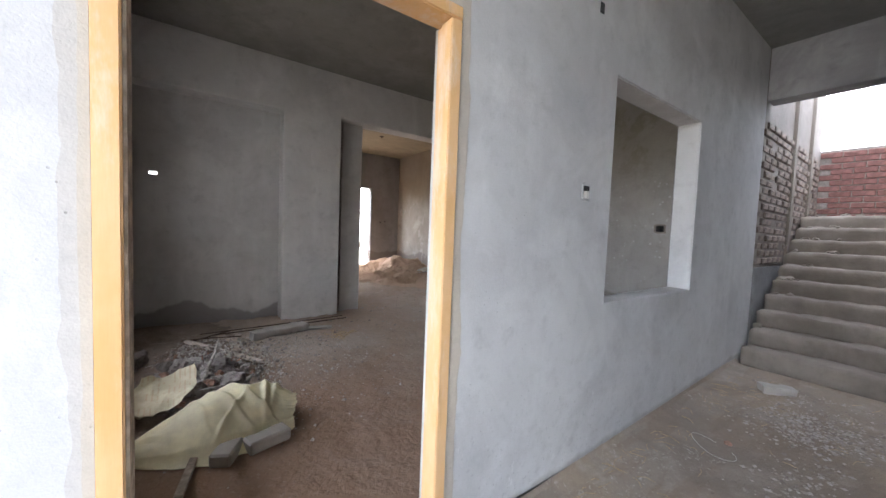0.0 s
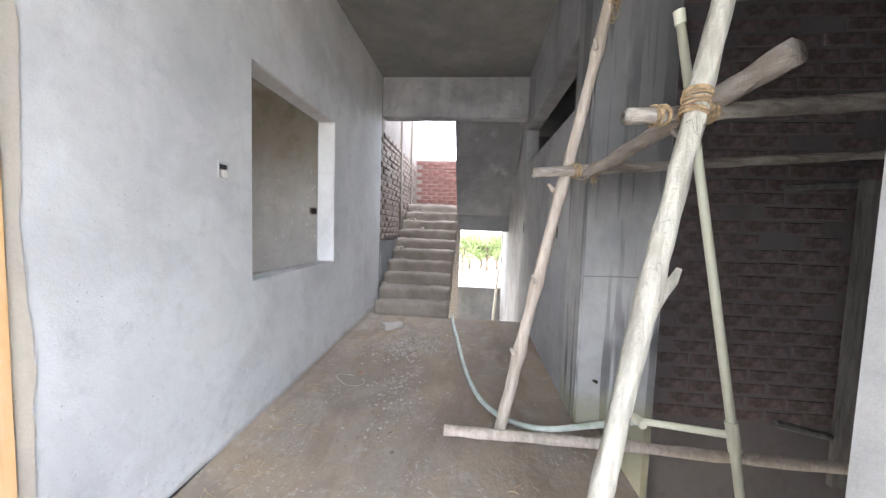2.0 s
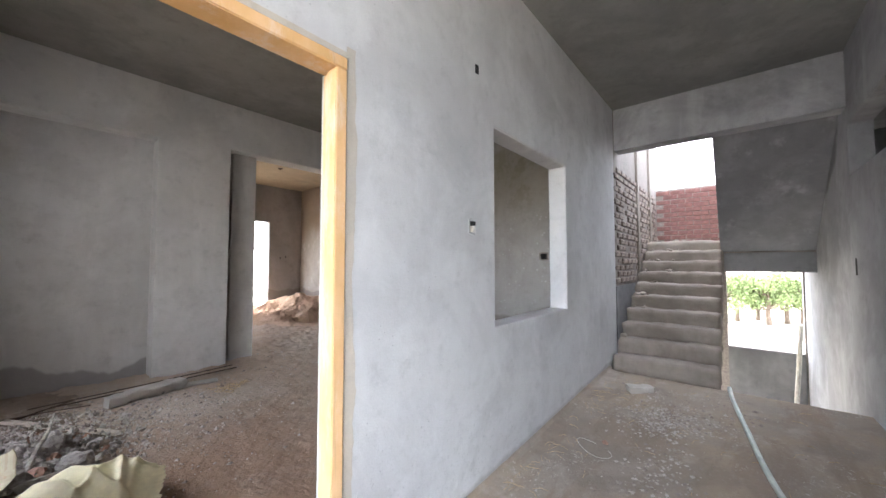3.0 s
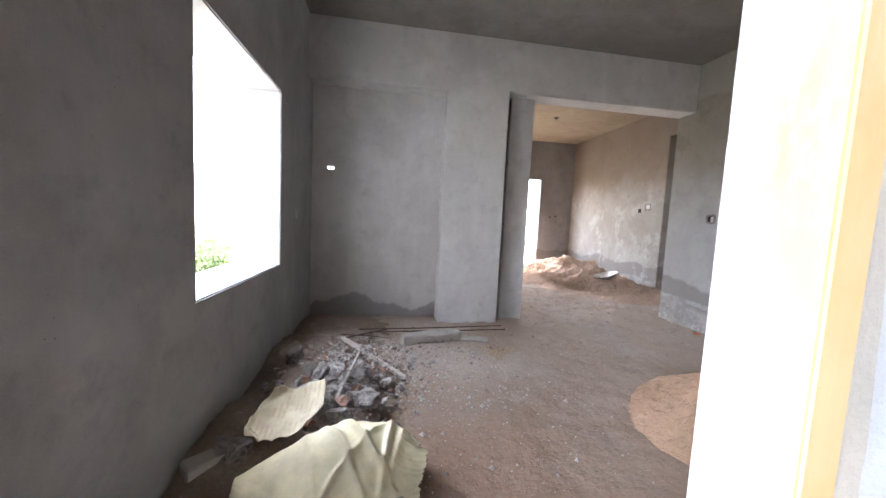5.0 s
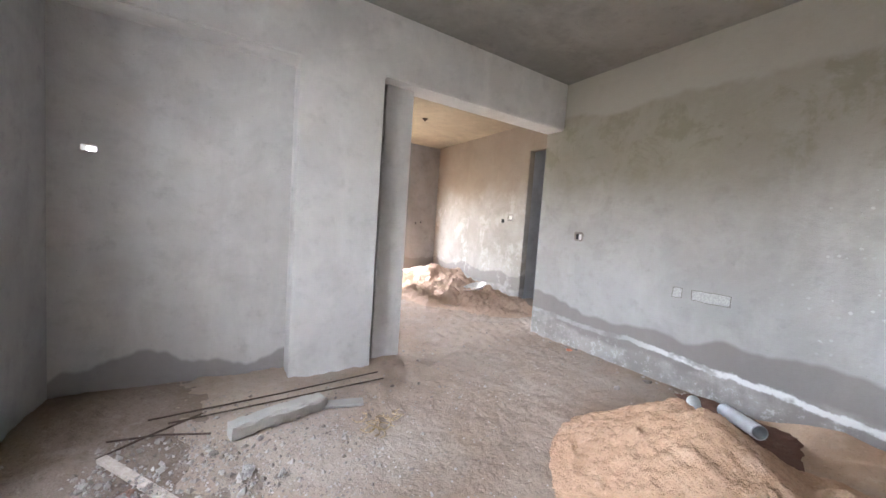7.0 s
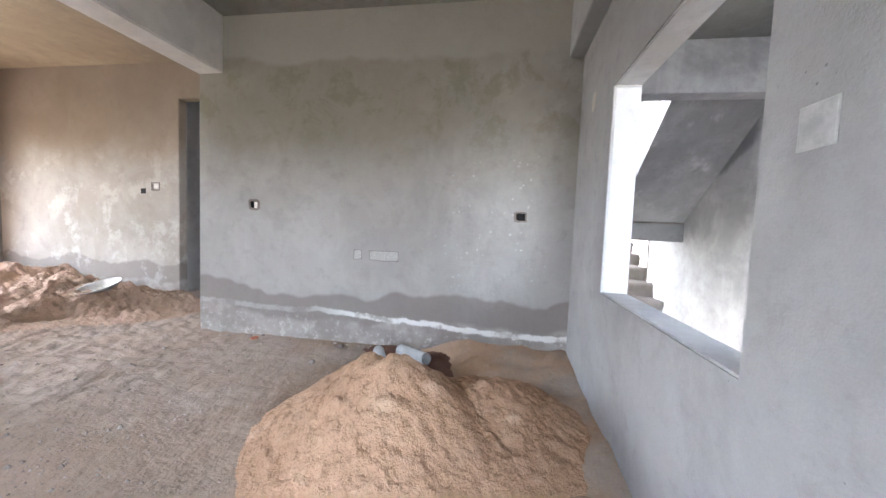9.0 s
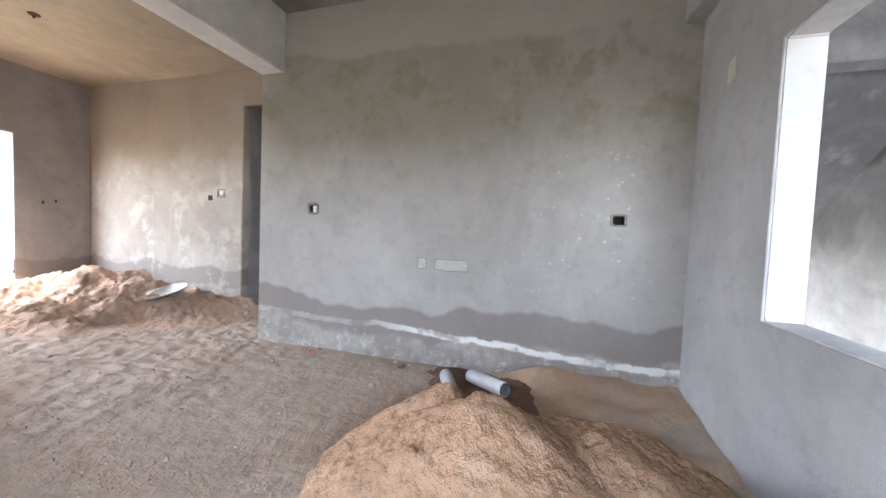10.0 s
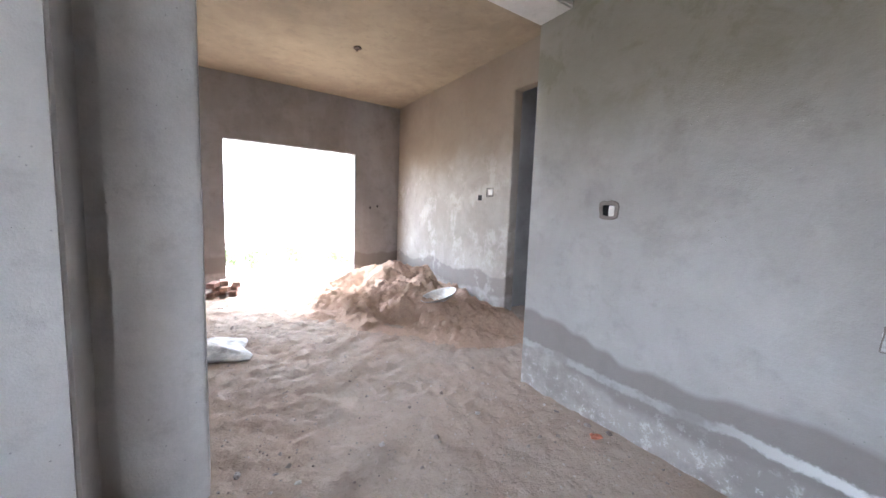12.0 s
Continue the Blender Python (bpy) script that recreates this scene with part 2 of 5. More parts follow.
M_STAIRSIDE = plaster("water_marked_plaster", (0.37, 0.37, 0.375), (0.27, 0.27, 0.275), water_mark)
M_SMUDGE = plaster("smudged_plaster", (0.42, 0.42, 0.43), (0.30, 0.30, 0.31), smudges)


def tan_stains(g, c):
    c = damp_foot(g, c)
    high = g.band(g.math('ADD', g.axis(2), g.noise(1.3, 4, 0.6)), 2.3, 2.95)
    c = g.mix(g.math('MULTIPLY', high, 0.65), c, (0.22, 0.165, 0.11))
    pale = g.math('MULTIPLY', g.band(g.noise(2.6, 5, 0.7), 0.52, 0.64), g.band(g.axis(2), 1.9, 2.3, 1, 0))
    return g.mix(g.math('MULTIPLY', pale, 0.35), c, (0.55, 0.52, 0.48))


M_BACKWALL = plaster("tan_plaster", (0.396, 0.361, 0.314), (0.318, 0.284, 0.241), tan_stains)
M_BACKEND = plaster("grey_brown_plaster", (0.324, 0.31, 0.297), (0.252, 0.239, 0.225), damp_foot)
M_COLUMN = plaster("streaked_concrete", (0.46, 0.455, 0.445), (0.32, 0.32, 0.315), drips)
M_RIGHT = plaster("stained_plaster", (0.428, 0.412, 0.386), (0.37, 0.353, 0.328), right_wall_look)
# Ceiling plaster well darker than the walls: the soffit's shade is in the colour.
M_CEIL = plaster("shaded_ceiling_plaster", (0.28, 0.267, 0.24), (0.225, 0.215, 0.193))
# Warm light bounced off the sand is painted into this plaster's buff tint.
M_CEIL_BACK = plaster("sand_lit_ceiling_plaster", (0.32, 0.262, 0.18), (0.26, 0.21, 0.145))
# Porch soffit, likewise with its shade painted into the plaster colour.
M_CEIL_PORCH = plaster("shaded_porch_ceiling", (0.27, 0.27, 0.25), (0.21, 0.21, 0.2))
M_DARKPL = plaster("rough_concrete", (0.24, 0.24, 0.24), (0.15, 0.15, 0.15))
M_STAIR = plaster("stair_concrete", (0.285, 0.248, 0.208), (0.18, 0.152, 0.124))
M_UNDER = plaster("stained_concrete", (0.27, 0.27, 0.275), (0.17, 0.17, 0.175), smudges)
M_FLOOR = ramp_dirt("room_floor_dirt", (0.28, 0.195, 0.135), (0.30, 0.245, 0.195), (0.40, 0.345, 0.295), 0.028, room_dust, 0.7)
M_FLOOR_PORCH = ramp_dirt("porch_floor_mud", (0.315, 0.25, 0.185), (0.28, 0.24, 0.20), (0.39, 0.34, 0.29), 0.012, porch_mud, 0.55)
M_SAND = ramp_dirt("orange_sand", (0.49, 0.315, 0.20), (0.43, 0.27, 0.168), (0.58, 0.41, 0.28), 0.055)
M_SAND_BACK = ramp_dirt("brown_sand", (0.43, 0.305, 0.225), (0.36, 0.255, 0.185), (0.50, 0.38, 0.29), 0.05)


def solid(name, colour, rough=0.7, metal=0.0, vary=0.15, scale=12, bump=0.2, dist=0.004):
    g = Mat(name, rough, metal)
    c = g.mix(g.band(g.noise(scale, 5, 0.65), 0.35, 0.7), tuple(v * (1 - vary) for v in colour), tuple(min(1, v * (1 + vary)) for v in colour))
    return g.done(c, g.noise(scale * 4, 4), bump, dist)


def primer():
    g = Mat("ochre_primer_paint", 0.6)
    c = g.mix(g.band(g.noise(3.5, 5, 0.6, g.scaled((1, 1, 0.5))), 0.35, 0.65), (0.64, 0.38, 0.15), (0.72, 0.47, 0.25))
    c = g.mix(g.math('MULTIPLY', g.band(g.noise(5, 6, 0.75, g.scaled((1, 1, 0.3))), 0.5, 0.66), 0.7), c, (0.72, 0.58, 0.44))
    c = g.mix(g.math('MULTIPLY', g.band(g.noise(30, 4, 0.7, g.scaled((1, 1, 0.08))), 0.6, 0.72), 0.35), c, (0.40, 0.27, 0.15))
    return g.done(c, g.noise(40, 4, 0.6, g.scaled((1, 1, 0.1))), 0.3, 0.004)


M_YELLOW = primer()
M_RAWWOOD = solid("raw_wood", (0.38, 0.31, 0.24), 0.8, vary=0.3, scale=20)


def peeled(name, stretch, dark, light):
    """Weathered branch wood: long soft grain, a few hairline fissures, worn patches."""
    g = Mat(name, 0.88)
    grain = g.noise(30, 5, 0.65, g.scaled(stretch), 0.3)
    c = g.mix(g.band(grain, 0.34, 0.66), dark, light)
    worn = g.band(g.noise(9, 5, 0.7, g.scaled(tuple(max(0.35, v) for v in stretch))), 0.5, 0.68)
    c = g.mix(g.math('MULTIPLY', worn, 0.4), c, tuple(v * 0.72 for v in dark))
    crack = g.band(g.math('ABSOLUTE', g.math('SUBTRACT', g.noise(17, 3, 0.5, g.scaled(stretch), 0.2), 0.5)), 0.004, 0.012, 1, 0)
    crack = g.math('MULTIPLY', crack, g.band(g.noise(4, 3), 0.5, 0.6))
    c = g.mix(g.math('MULTIPLY', crack, 0.22), c, tuple(v * 0.5 for v in dark))
    c = g.mix(g.math('MULTIPLY', g.band(g.noise(46, 4, 0.7), 0.6, 0.7), 0.3), c, tuple(v * 0.6 for v in dark))
    return g.done(c, g.math('SUBTRACT', g.math('ADD', grain, g.math('MULTIPLY', g.noise(70, 5, 0.7), 0.6)), g.math('MULTIPLY', crack, 0.2)), 1.0, 0.012)


M_PALE = peeled("pale_peeled_wood", (1, 1, 0.12), (0.42, 0.395, 0.33), (0.60, 0.58, 0.50))
M_TANPOLE = peeled("tan_peeled_wood", (1, 1, 0.12), (0.43, 0.365, 0.30), (0.58, 0.51, 0.44))
M_PALE_LONG = peeled("grey_weathered_ledger", (0.6, 0.12, 1), (0.22, 0.19, 0.165), (0.44, 0.40, 0.345))
M_BRACE = peeled("brown_grey_brace", (0.12, 0.6, 1), (0.25, 0.215, 0.185), (0.38, 0.335, 0.29))
# Dim copy of the peeled wood: shade inside the shaft is put into the colour.
M_DIMWOOD = peeled("shaded_wood", (1, 1, 0.12), (0.10, 0.095, 0.09), (0.17, 0.16, 0.15))
M_ROPE = solid("coir_rope", (0.40, 0.29, 0.17), 0.95, vary=0.35, scale=60, bump=0.8)
M_PVC = solid("ivory_pvc", (0.58, 0.57, 0.45), 0.4, vary=0.05, scale=5, bump=0.05)
M_PVCGREY = solid("grey_pvc", (0.42, 0.43, 0.44), 0.45, vary=0.08, scale=8, bump=0.05)
M_HOSE = solid("pale_green_hose", (0.45, 0.50, 0.45), 0.5, vary=0.15, scale=9)
M_BRICK = solid("red_brick", (0.205, 0.10, 0.085), 0.9, vary=0.3, scale=14, bump=0.7, dist=0.006)
M_BRICKGREY = solid("cement_smeared_brick", (0.235, 0.19, 0.16), 0.95, vary=0.35, scale=10, bump=0.9, dist=0.01)
M_MORTAR = solid("mortar", (0.27, 0.24, 0.215), 0.95, vary=0.2, scale=25, bump=0.8, dist=0.01)
M_SMEAR = plaster("smeared_cement", (0.29, 0.255, 0.225), (0.19, 0.162, 0.14))
# Mortar of the shaft wall, with the shaft's shade in its dark colour.
M_SHADEMORTAR = plaster("shaded_mortar", (0.13, 0.118, 0.118), (0.09, 0.08, 0.08))


def rubble_look():
    g = Mat("grey_rubble", 0.96)
    which = g.t.nodes.new("ShaderNodeObjectInfo").outputs["Random"]
    c = g.mix(which, (0.20, 0.172, 0.155), (0.46, 0.415, 0.38))
    c = g.mix(g.math('MULTIPLY', g.band(g.noise(16, 5, 0.7), 0.45, 0.65), 0.6), c, (0.10, 0.08, 0.068))
    return g.done(c, g.math('ADD', g.noise(22, 6, 0.75), g.math('MULTIPLY', g.voronoi(30), 0.5)), 1.0, 0.03)


M_RUBBLE = rubble_look()


def grit_look():
    g = Mat("mortar_grit", 0.96)
    which = g.t.nodes.new("ShaderNodeNewGeometry").outputs["Random Per Island"]
    return g.done(g.mix(which, (0.19, 0.155, 0.13), (0.44, 0.395, 0.35)), g.noise(120, 3), 0.5, 0.004)


M_GRIT = grit_look()
M_BLOCK = plaster("pale_concrete", (0.52, 0.485, 0.43), (0.38, 0.35, 0.31))
M_SACK = solid("yellow_woven_sack", (0.78, 0.71, 0.48), 0.5, vary=0.14, scale=5, bump=0.12)
M_WHITESACK = solid("white_woven_sack", (0.72, 0.70, 0.64), 0.6, vary=0.12, scale=6, bump=0.15)
M_DULLSACK = solid("dusty_white_sack", (0.50, 0.47, 0.42), 0.75, vary=0.35, scale=9, bump=0.15)
M_BASIN = solid("dusty_metal_basin", (0.48, 0.46, 0.42), 0.6, metal=0.2, vary=0.2, scale=12)
M_SMEARYELLOW = plaster("paint_smeared_plaster", (0.56, 0.50, 0.41), (0.48, 0.44, 0.38))
M_SMEARGREY = plaster("dirty_plaster_edge", (0.58, 0.56, 0.53), (0.46, 0.44, 0.41))
M_COVER = solid("speckled_cement_cover", (0.46, 0.445, 0.42), 0.95, vary=0.16, scale=70, bump=0.6)
M_CHIP = solid("fresh_brick_chip", (0.50, 0.20, 0.12), 0.9, vary=0.2, scale=30, bump=0.6)
M_BRICKLOOSE = solid("dusty_brick", (0.33, 0.20, 0.15), 0.95, vary=0.3, scale=14, bump=0.8, dist=0.008)
M_SOIL = ramp_dirt("dark_soil", (0.235, 0.18, 0.142), (0.275, 0.22, 0.178), (0.36, 0.305, 0.26), 0.04)
M_REDSOIL = ramp_dirt("dark_red_soil", (0.17, 0.095, 0.07), (0.21, 0.125, 0.09), (0.26, 0.18, 0.14), 0.03)
# Darkened copy of the red brick: the shadow in the shaft is painted in.
M_SHADEBRICK = solid("shaded_brick", (0.115, 0.088, 0.085), 0.95, vary=0.35, scale=14, bump=0.7, dist=0.006)
M_TARP = ramp_dirt("sandy_sheet", (0.44, 0.30, 0.20), (0.36, 0.31, 0.26), (0.50, 0.37, 0.26), 0.01)


def print_look():
    g = Mat("printed_sack", 0.6)
    c = g.mix(g.band(g.noise(6, 4), 0.4, 0.6), (0.52, 0.45, 0.30), (0.66, 0.60, 0.43))
    lines = g.band(g.math('FRACT', g.math('MULTIPLY', g.axis(0), 38)), 0.6, 0.7)
    c = g.mix(g.math('MULTIPLY', lines, g.math('MULTIPLY', g.band(g.noise(14, 2), 0.5, 0.54), 0.22)), c, (0.42, 0.16, 0.08))
    return g.done(c, g.noise(60, 2), 0.15, 0.002)


M_SACKPRINT = print_look()
M_IRON = solid("rusty_iron", (0.09, 0.06, 0.045), 0.8, metal=0.4, vary=0.3, scale=40)
M_STRAW = solid("dry_straw", (0.40, 0.29, 0.17), 0.9, vary=0.3, scale=30)
M_BATTEN = peeled("pale_batten", (1, 1, 1), (0.40, 0.33, 0.27), (0.50, 0.43, 0.36))
M_MOSS = solid("dark_moss", (0.06, 0.07, 0.04), 0.95, vary=0.4, scale=40, bump=0.9)
# Near-black colour that stands in for the shade inside holes and boxes.
M_DARK = solid("hole_shade", (0.03, 0.03, 0.03), 0.9, vary=0.2)
M_BOXMETAL = solid("galvanised_box", (0.5, 0.5, 0.5), 0.5, metal=0.6, vary=0.2)
M_LEAF = solid("leaves", (0.12, 0.155, 0.055), 0.7, vary=0.4, scale=3)
M_BARK = solid("bark", (0.12, 0.09, 0.065), 0.95, vary=0.3, scale=8)
M_GROUND = ramp_dirt("pale_ground", (0.36, 0.32, 0.26), (0.30, 0.27, 0.21), (0.16, 0.2, 0.08), 0.05)


# ---- mesh helpers ----
def mesh_of(name, bm, material, smooth=False):
    me = bpy.data.meshes.new(name)
    bmesh.ops.recalc_face_normals(bm, faces=bm.faces)
    bm.to_mesh(me)
    bm.free()
    me.materials.append(material)
    if smooth:
        me.shade_smooth()
    return me


def part(name, bm, material, parent=None, label="", smooth=False):
    """Links a bmesh as one mesh object, under a thing if one is given."""
    ob = new(name, mesh_of(name, bm, material, smooth))
    if parent is not None:
        ob.parent = parent
    return tagged(ob, label)


def thing(name, label, category, group="", kind="", at=(0, 0, 0)):
    ob = new(name)
    ob.location = at
    return tagged(ob, label, category, group, kind)


def box(x0, x1, y0, y1, z0, z1, bevel=0.0, bm=None):
    bm = bm or bmesh.new()
    vs = [bm.verts.new((x, y, z)) for z in (z0, z1) for y in (y0, y1) for x in (x0, x1)]
    fs = [bm.faces.new([vs[i] for i in q]) for q in ((0, 2, 3, 1), (4, 5, 7, 6), (0, 1, 5, 4), (2, 6, 7, 3), (0, 4, 6, 2), (1, 3, 7, 5))]
    if bevel:
        bmesh.ops.bevel(bm, geom=list({e for f in fs for e in f.edges}), offset=bevel, segments=2, affect='EDGES')
    return bm


def slab_with_holes(us, vs, holes, place, d0, d1, bevel=0.008):
    """A wall from u, v cells, through which holes (u0, u1, v0, v1) go; place(u, v, d) gives the point."""
    cu = sorted({*us, *(h[0] for h in holes), *(h[1] for h in holes)})
    cv = sorted({*vs, *(h[2] for h in holes), *(h[3] for h in holes)})
    cu = [u for u in cu if us[0] <= u <= us[-1]]
    cv = [v for v in cv if vs[0] <= v <= vs[-1]]

    def full(i, j):
        if not (0 <= i < len(cu) - 1 and 0 <= j < len(cv) - 1):
            return False
        u, v = (cu[i] + cu[i + 1]) / 2, (cv[j] + cv[j + 1]) / 2
        return not any(h[0] < u < h[1] and h[2] < v < h[3] for h in holes)

    bm, cache = bmesh.new(), {}

    def vert(i, j, d):
        if (i, j, d) not in cache:
            cache[i, j, d] = bm.verts.new(place(cu[i], cv[j], d))
        return cache[i, j, d]

    for i in range(len(cu) - 1):
        for j in range(len(cv) - 1):
            if not full(i, j):
                continue
            for d in (d0, d1):
                bm.faces.new([vert(i, j, d), vert(i + 1, j, d), vert(i + 1, j + 1, d), vert(i, j + 1, d)])
            for di, dj, a, b in ((-1, 0, (i, j), (i, j + 1)), (1, 0, (i + 1, j), (i + 1, j + 1)), (0, -1, (i, j), (i + 1, j)), (0, 1, (i, j + 1), (i + 1, j + 1))):
                if not full(i + di, j + dj):
                    bm.faces.new([vert(*a, d0), vert(*b, d0), vert(*b, d1), vert(*a, d1)])
    bmesh.ops.recalc_face_normals(bm, faces=bm.faces)
    if bevel:
        sharp = [e for e in bm.edges if len(e.link_faces) == 2 and e.calc_face_angle(0) > 1]
        bmesh.ops.bevel(bm, geom=sharp, offset=bevel, segments=2, affect='EDGES')
    return bm


def wall(name, label, material, axis, d0, d1, u0, u1, z0, z1, holes=(), bevel=0.008):
    """A wall across y (axis "x": it runs along x) or across x (axis "y": it runs along y)."""
    place = (lambda u, v, d: (u, d, v)) if axis == "x" else (lambda u, v, d: (d, u, v))
    ob = part(name, slab_with_holes((u0, u1), (z0, z1), holes, place, d0, d1, bevel), material)
    return tagged(ob, label, "wall", kind="structure")


def sheet(x0, x1, y0, y1, step, height):
    """A ground sheet with height(x, y), closed below by its own skirt."""
    nx, ny = max(1, round((x1 - x0) / step)), max(1, round((y1 - y0) / step))
    bm = bmesh.new()
    rows = []
    for j in range(ny + 1):
        y = y0 + (y1 - y0) * j / ny
        rows.append([bm.verts.new((x0 + (x1 - x0) * i / nx, y, height(x0 + (x1 - x0) * i / nx, y))) for i in range(nx + 1)])
    for j in range(ny):
        for i in range(nx):
            bm.faces.new([rows[j][i], rows[j][i + 1], rows[j + 1][i + 1], rows[j + 1][i]])
    return bm


def tube(points, radii, n=10, bm=None, wobble=0.0, seed=0, cap=True):
    """A round bar along points, with a radius at each."""
    bm = bm or bmesh.new()
    pts = [Vector(p) for p in points]
    rings, side = [], None
    for k, p in enumerate(pts):
        way = (pts[min(k + 1, len(pts) - 1)] - pts[max(k - 1, 0)]).normalized()
        if side is None:
            side = way.cross(Vector((0.31, 0.2, 0.93))).normalized()
        side = (side - way * side.dot(way)).normalized()
        up = way.cross(side)
        r = radii[k] if isinstance(radii, (list, tuple)) else radii
        ring = []
        for i in range(n):
            a = 2 * math.pi * i / n
            rr = r * (1 + wobble * noise.noise((p.x * 9 + seed + 1.6 * math.cos(a), p.z * 9 + 1.6 * math.cos(a), p.y * 9 + 1.6 * math.sin(a))))
            ring.append(bm.verts.new(p + (side * math.cos(a) + up * math.sin(a)) * rr))
        rings.append(ring)
    for a, b in zip(rings, rings[1:]):
        for i in range(n):
            bm.faces.new([a[i], a[(i + 1) % n], b[(i + 1) % n], b[i]])
    if cap:
        bm.faces.new(rings[0][::-1])
        bm.faces.new(rings[-1])
    return bm


def rough_box(x0, x1, y0, y1, z0, z1, cell=0.05, amp=0.012, seed=0, soft=0.0):
    """A box with worn, uneven faces and edges."""
    n = [max(2, min(40, round(d / cell))) for d in (x1 - x0, y1 - y0, z1 - z0)]
    bm, cache = bmesh.new(), {}
    mid, half = Vector(((x0 + x1) / 2, (y0 + y1) / 2, (z0 + z1) / 2)), Vector((x1 - x0, y1 - y0, z1 - z0)) / 2

    def vert(i, j, k):
        if (i, j, k) not in cache:
            p = Vector((x0 + (x1 - x0) * i / n[0], y0 + (y1 - y0) * j / n[1], z0 + (z1 - z0) * k / n[2]))
            edge = sum(q in (0, m) for q, m in zip((i, j, k), n))
            if edge > 1:
                p = p - Vector([math.copysign(soft, d) if q in (0, m) else 0 for d, q, m in zip(p - mid, (i, j, k), n)]) * (0.6 + noise.noise(p * 11 + Vector((seed, 0, 0))))
            p = p + amp * (noise.noise_vector(p * 6 + Vector((seed, 3, 1))) + 0.5 * noise.noise_vector(p * 17 + Vector((seed, 1, 7))))
            cache[i, j, k] = bm.verts.new(p)
        return cache[i, j, k]

    for a, b, c in ((0, 1, 2), (1, 2, 0), (2, 0, 1)):
        for i in range(n[a]):
            for j in range(n[b]):
                for k in (0, n[c]):
                    q = []
                    for di, dj in ((0, 0), (1, 0), (1, 1), (0, 1)):
                        w = [0, 0, 0]
                        w[a], w[b], w[c] = i + di, j + dj, k
                        q.append(vert(*w))
                    bm.faces.new(q)
    return bm


def rock(size, seed, at=(0, 0, 0), bm=None, flat=0.7):
    bm = bm or bmesh.new()
    rnd = random.Random(seed)
    got = bmesh.ops.create_icosphere(bm, subdivisions=3, radius=1.0)
    s = Vector((size * rnd.uniform(0.7, 1.2), size * rnd.uniform(0.6, 1.0), size * rnd.uniform(0.45, flat)))
    turn = Euler((rnd.uniform(-0.4, 0.4), rnd.uniform(-0.4, 0.4), rnd.uniform(0, 6.3))).to_matrix()
    cuts = []
    for _ in range(9):
        n = Vector((rnd.gauss(0, 1), rnd.gauss(0, 1), rnd.gauss(0, 1))).normalized()
        cuts.append((n, rnd.uniform(0.55, 0.85)))
    for v in got["verts"]:
        k = 1 + 0.5 * noise.noise(v.co * 1.6 + Vector((seed * 3.7, 0, seed))) + 0.30 * noise.noise(v.co * 3.4 + Vector((seed, 2, 0))) + 0.17 * noise.noise(v.co * 8 + Vector((seed, 2, 5)))
        c = v.co * k
        for n, d in cuts:
            over = c.dot(n) - d
            if over > 0:
                c = c - n * over * 0.92
        v.co = turn @ Vector((c.x * s.x, c.y * s.y, c.z * s.z)) + Vector(at)
    return bm


# ---- large structure ----
CEIL = 3.28
front_holes = [(1.87, 1.94, 1.415, 1.495), (0.0035, 1.023, -0.5, 2.068), (2.155, 3.383, 0.83, 2.13)]
WALL_FRONT = wall("wall_front", "grey cement-plastered wall with a door opening and a window opening", M_PORCH, "x", 0.0, 0.16, -4.2, 5.05, -0.3, 3.40, front_holes)
for v in WALL_FRONT.data.vertices:
    # the window reveal opens out a little towards the room on its door side
    if v.co.y > 0.14 and 2.12 < v.co.x < 2.19 and 0.8 < v.co.z < 2.16:
        v.co.x -= 0.10
# Thin darker layer that paints the shade on the wall's room side.
wall("wall_front_inner", "room side of the front wall, its shade put into darker grey plaster", M_INNER, "x", 0.1605, 0.166, -0.364, 4.329, -0.1, 3.28, [(0.0, 1.03, -0.5, 2.09), (2.048, 3.388, 0.825, 2.135)], 0)
wall("wall_left", "grey plastered wall with a wide window opening", M_ROOM, "y", -0.755, -0.365, 0.16, 4.0, -0.1, 3.4, [(1.50, 2.805, 0.765, 2.17)])
wall("wall_right", "damp-stained grey plastered wall with a salt line near the floor", M_RIGHT, "y", 4.33, 4.47, 0.16, 4.02, -0.1, 3.4, [(y - w / 2, y + w / 2, z - 0.038, z + 0.038) for y, z, w in ((3.372, 1.363, 0.085), (0.64, 1.328, 0.085))], 0.004)
wall("wall_recess", "grey plastered recessed wall panel", M_RECESS, "x", 4.0, 4.14, -0.60, 1.14, -0.1, 3.4, [(-0.205, -0.125, 1.725, 1.765)], 0.003)
wall("wall_partition", "plastered pier and deep beam framing the opening to the back room", M_PIER, "x", 3.735, 4.02, -0.364, 4.329, -0.1, 3.29, [(-0.9, 1.135, -0.5, 2.66), (1.863, 4.9, -0.5, 2.705)], 0.012)
tagged(part("pier_return", box(1.8635, 2.235, 3.97, 4.10, -0.1, 2.7045, 0, box(1.937, 2.235, 3.89, 4.10, -0.1, 2.7045, 0.008)), M_PIER), "narrow plastered wall return beside the pier", "pier", kind="structure")
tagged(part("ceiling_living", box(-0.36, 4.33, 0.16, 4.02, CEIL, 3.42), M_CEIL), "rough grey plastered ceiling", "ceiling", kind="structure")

# back room
BACK_Y, BACK_X, BACK_H = 8.75, 5.47, 3.40
wall("wall_back", "shaded plastered wall with a wide balcony doorway", M_BACKEND, "x", BACK_Y, BACK_Y + 0.2, 0.6, BACK_X + 0.14, -0.1, 3.55, [(2.42, 4.555, -0.5, 2.395)])
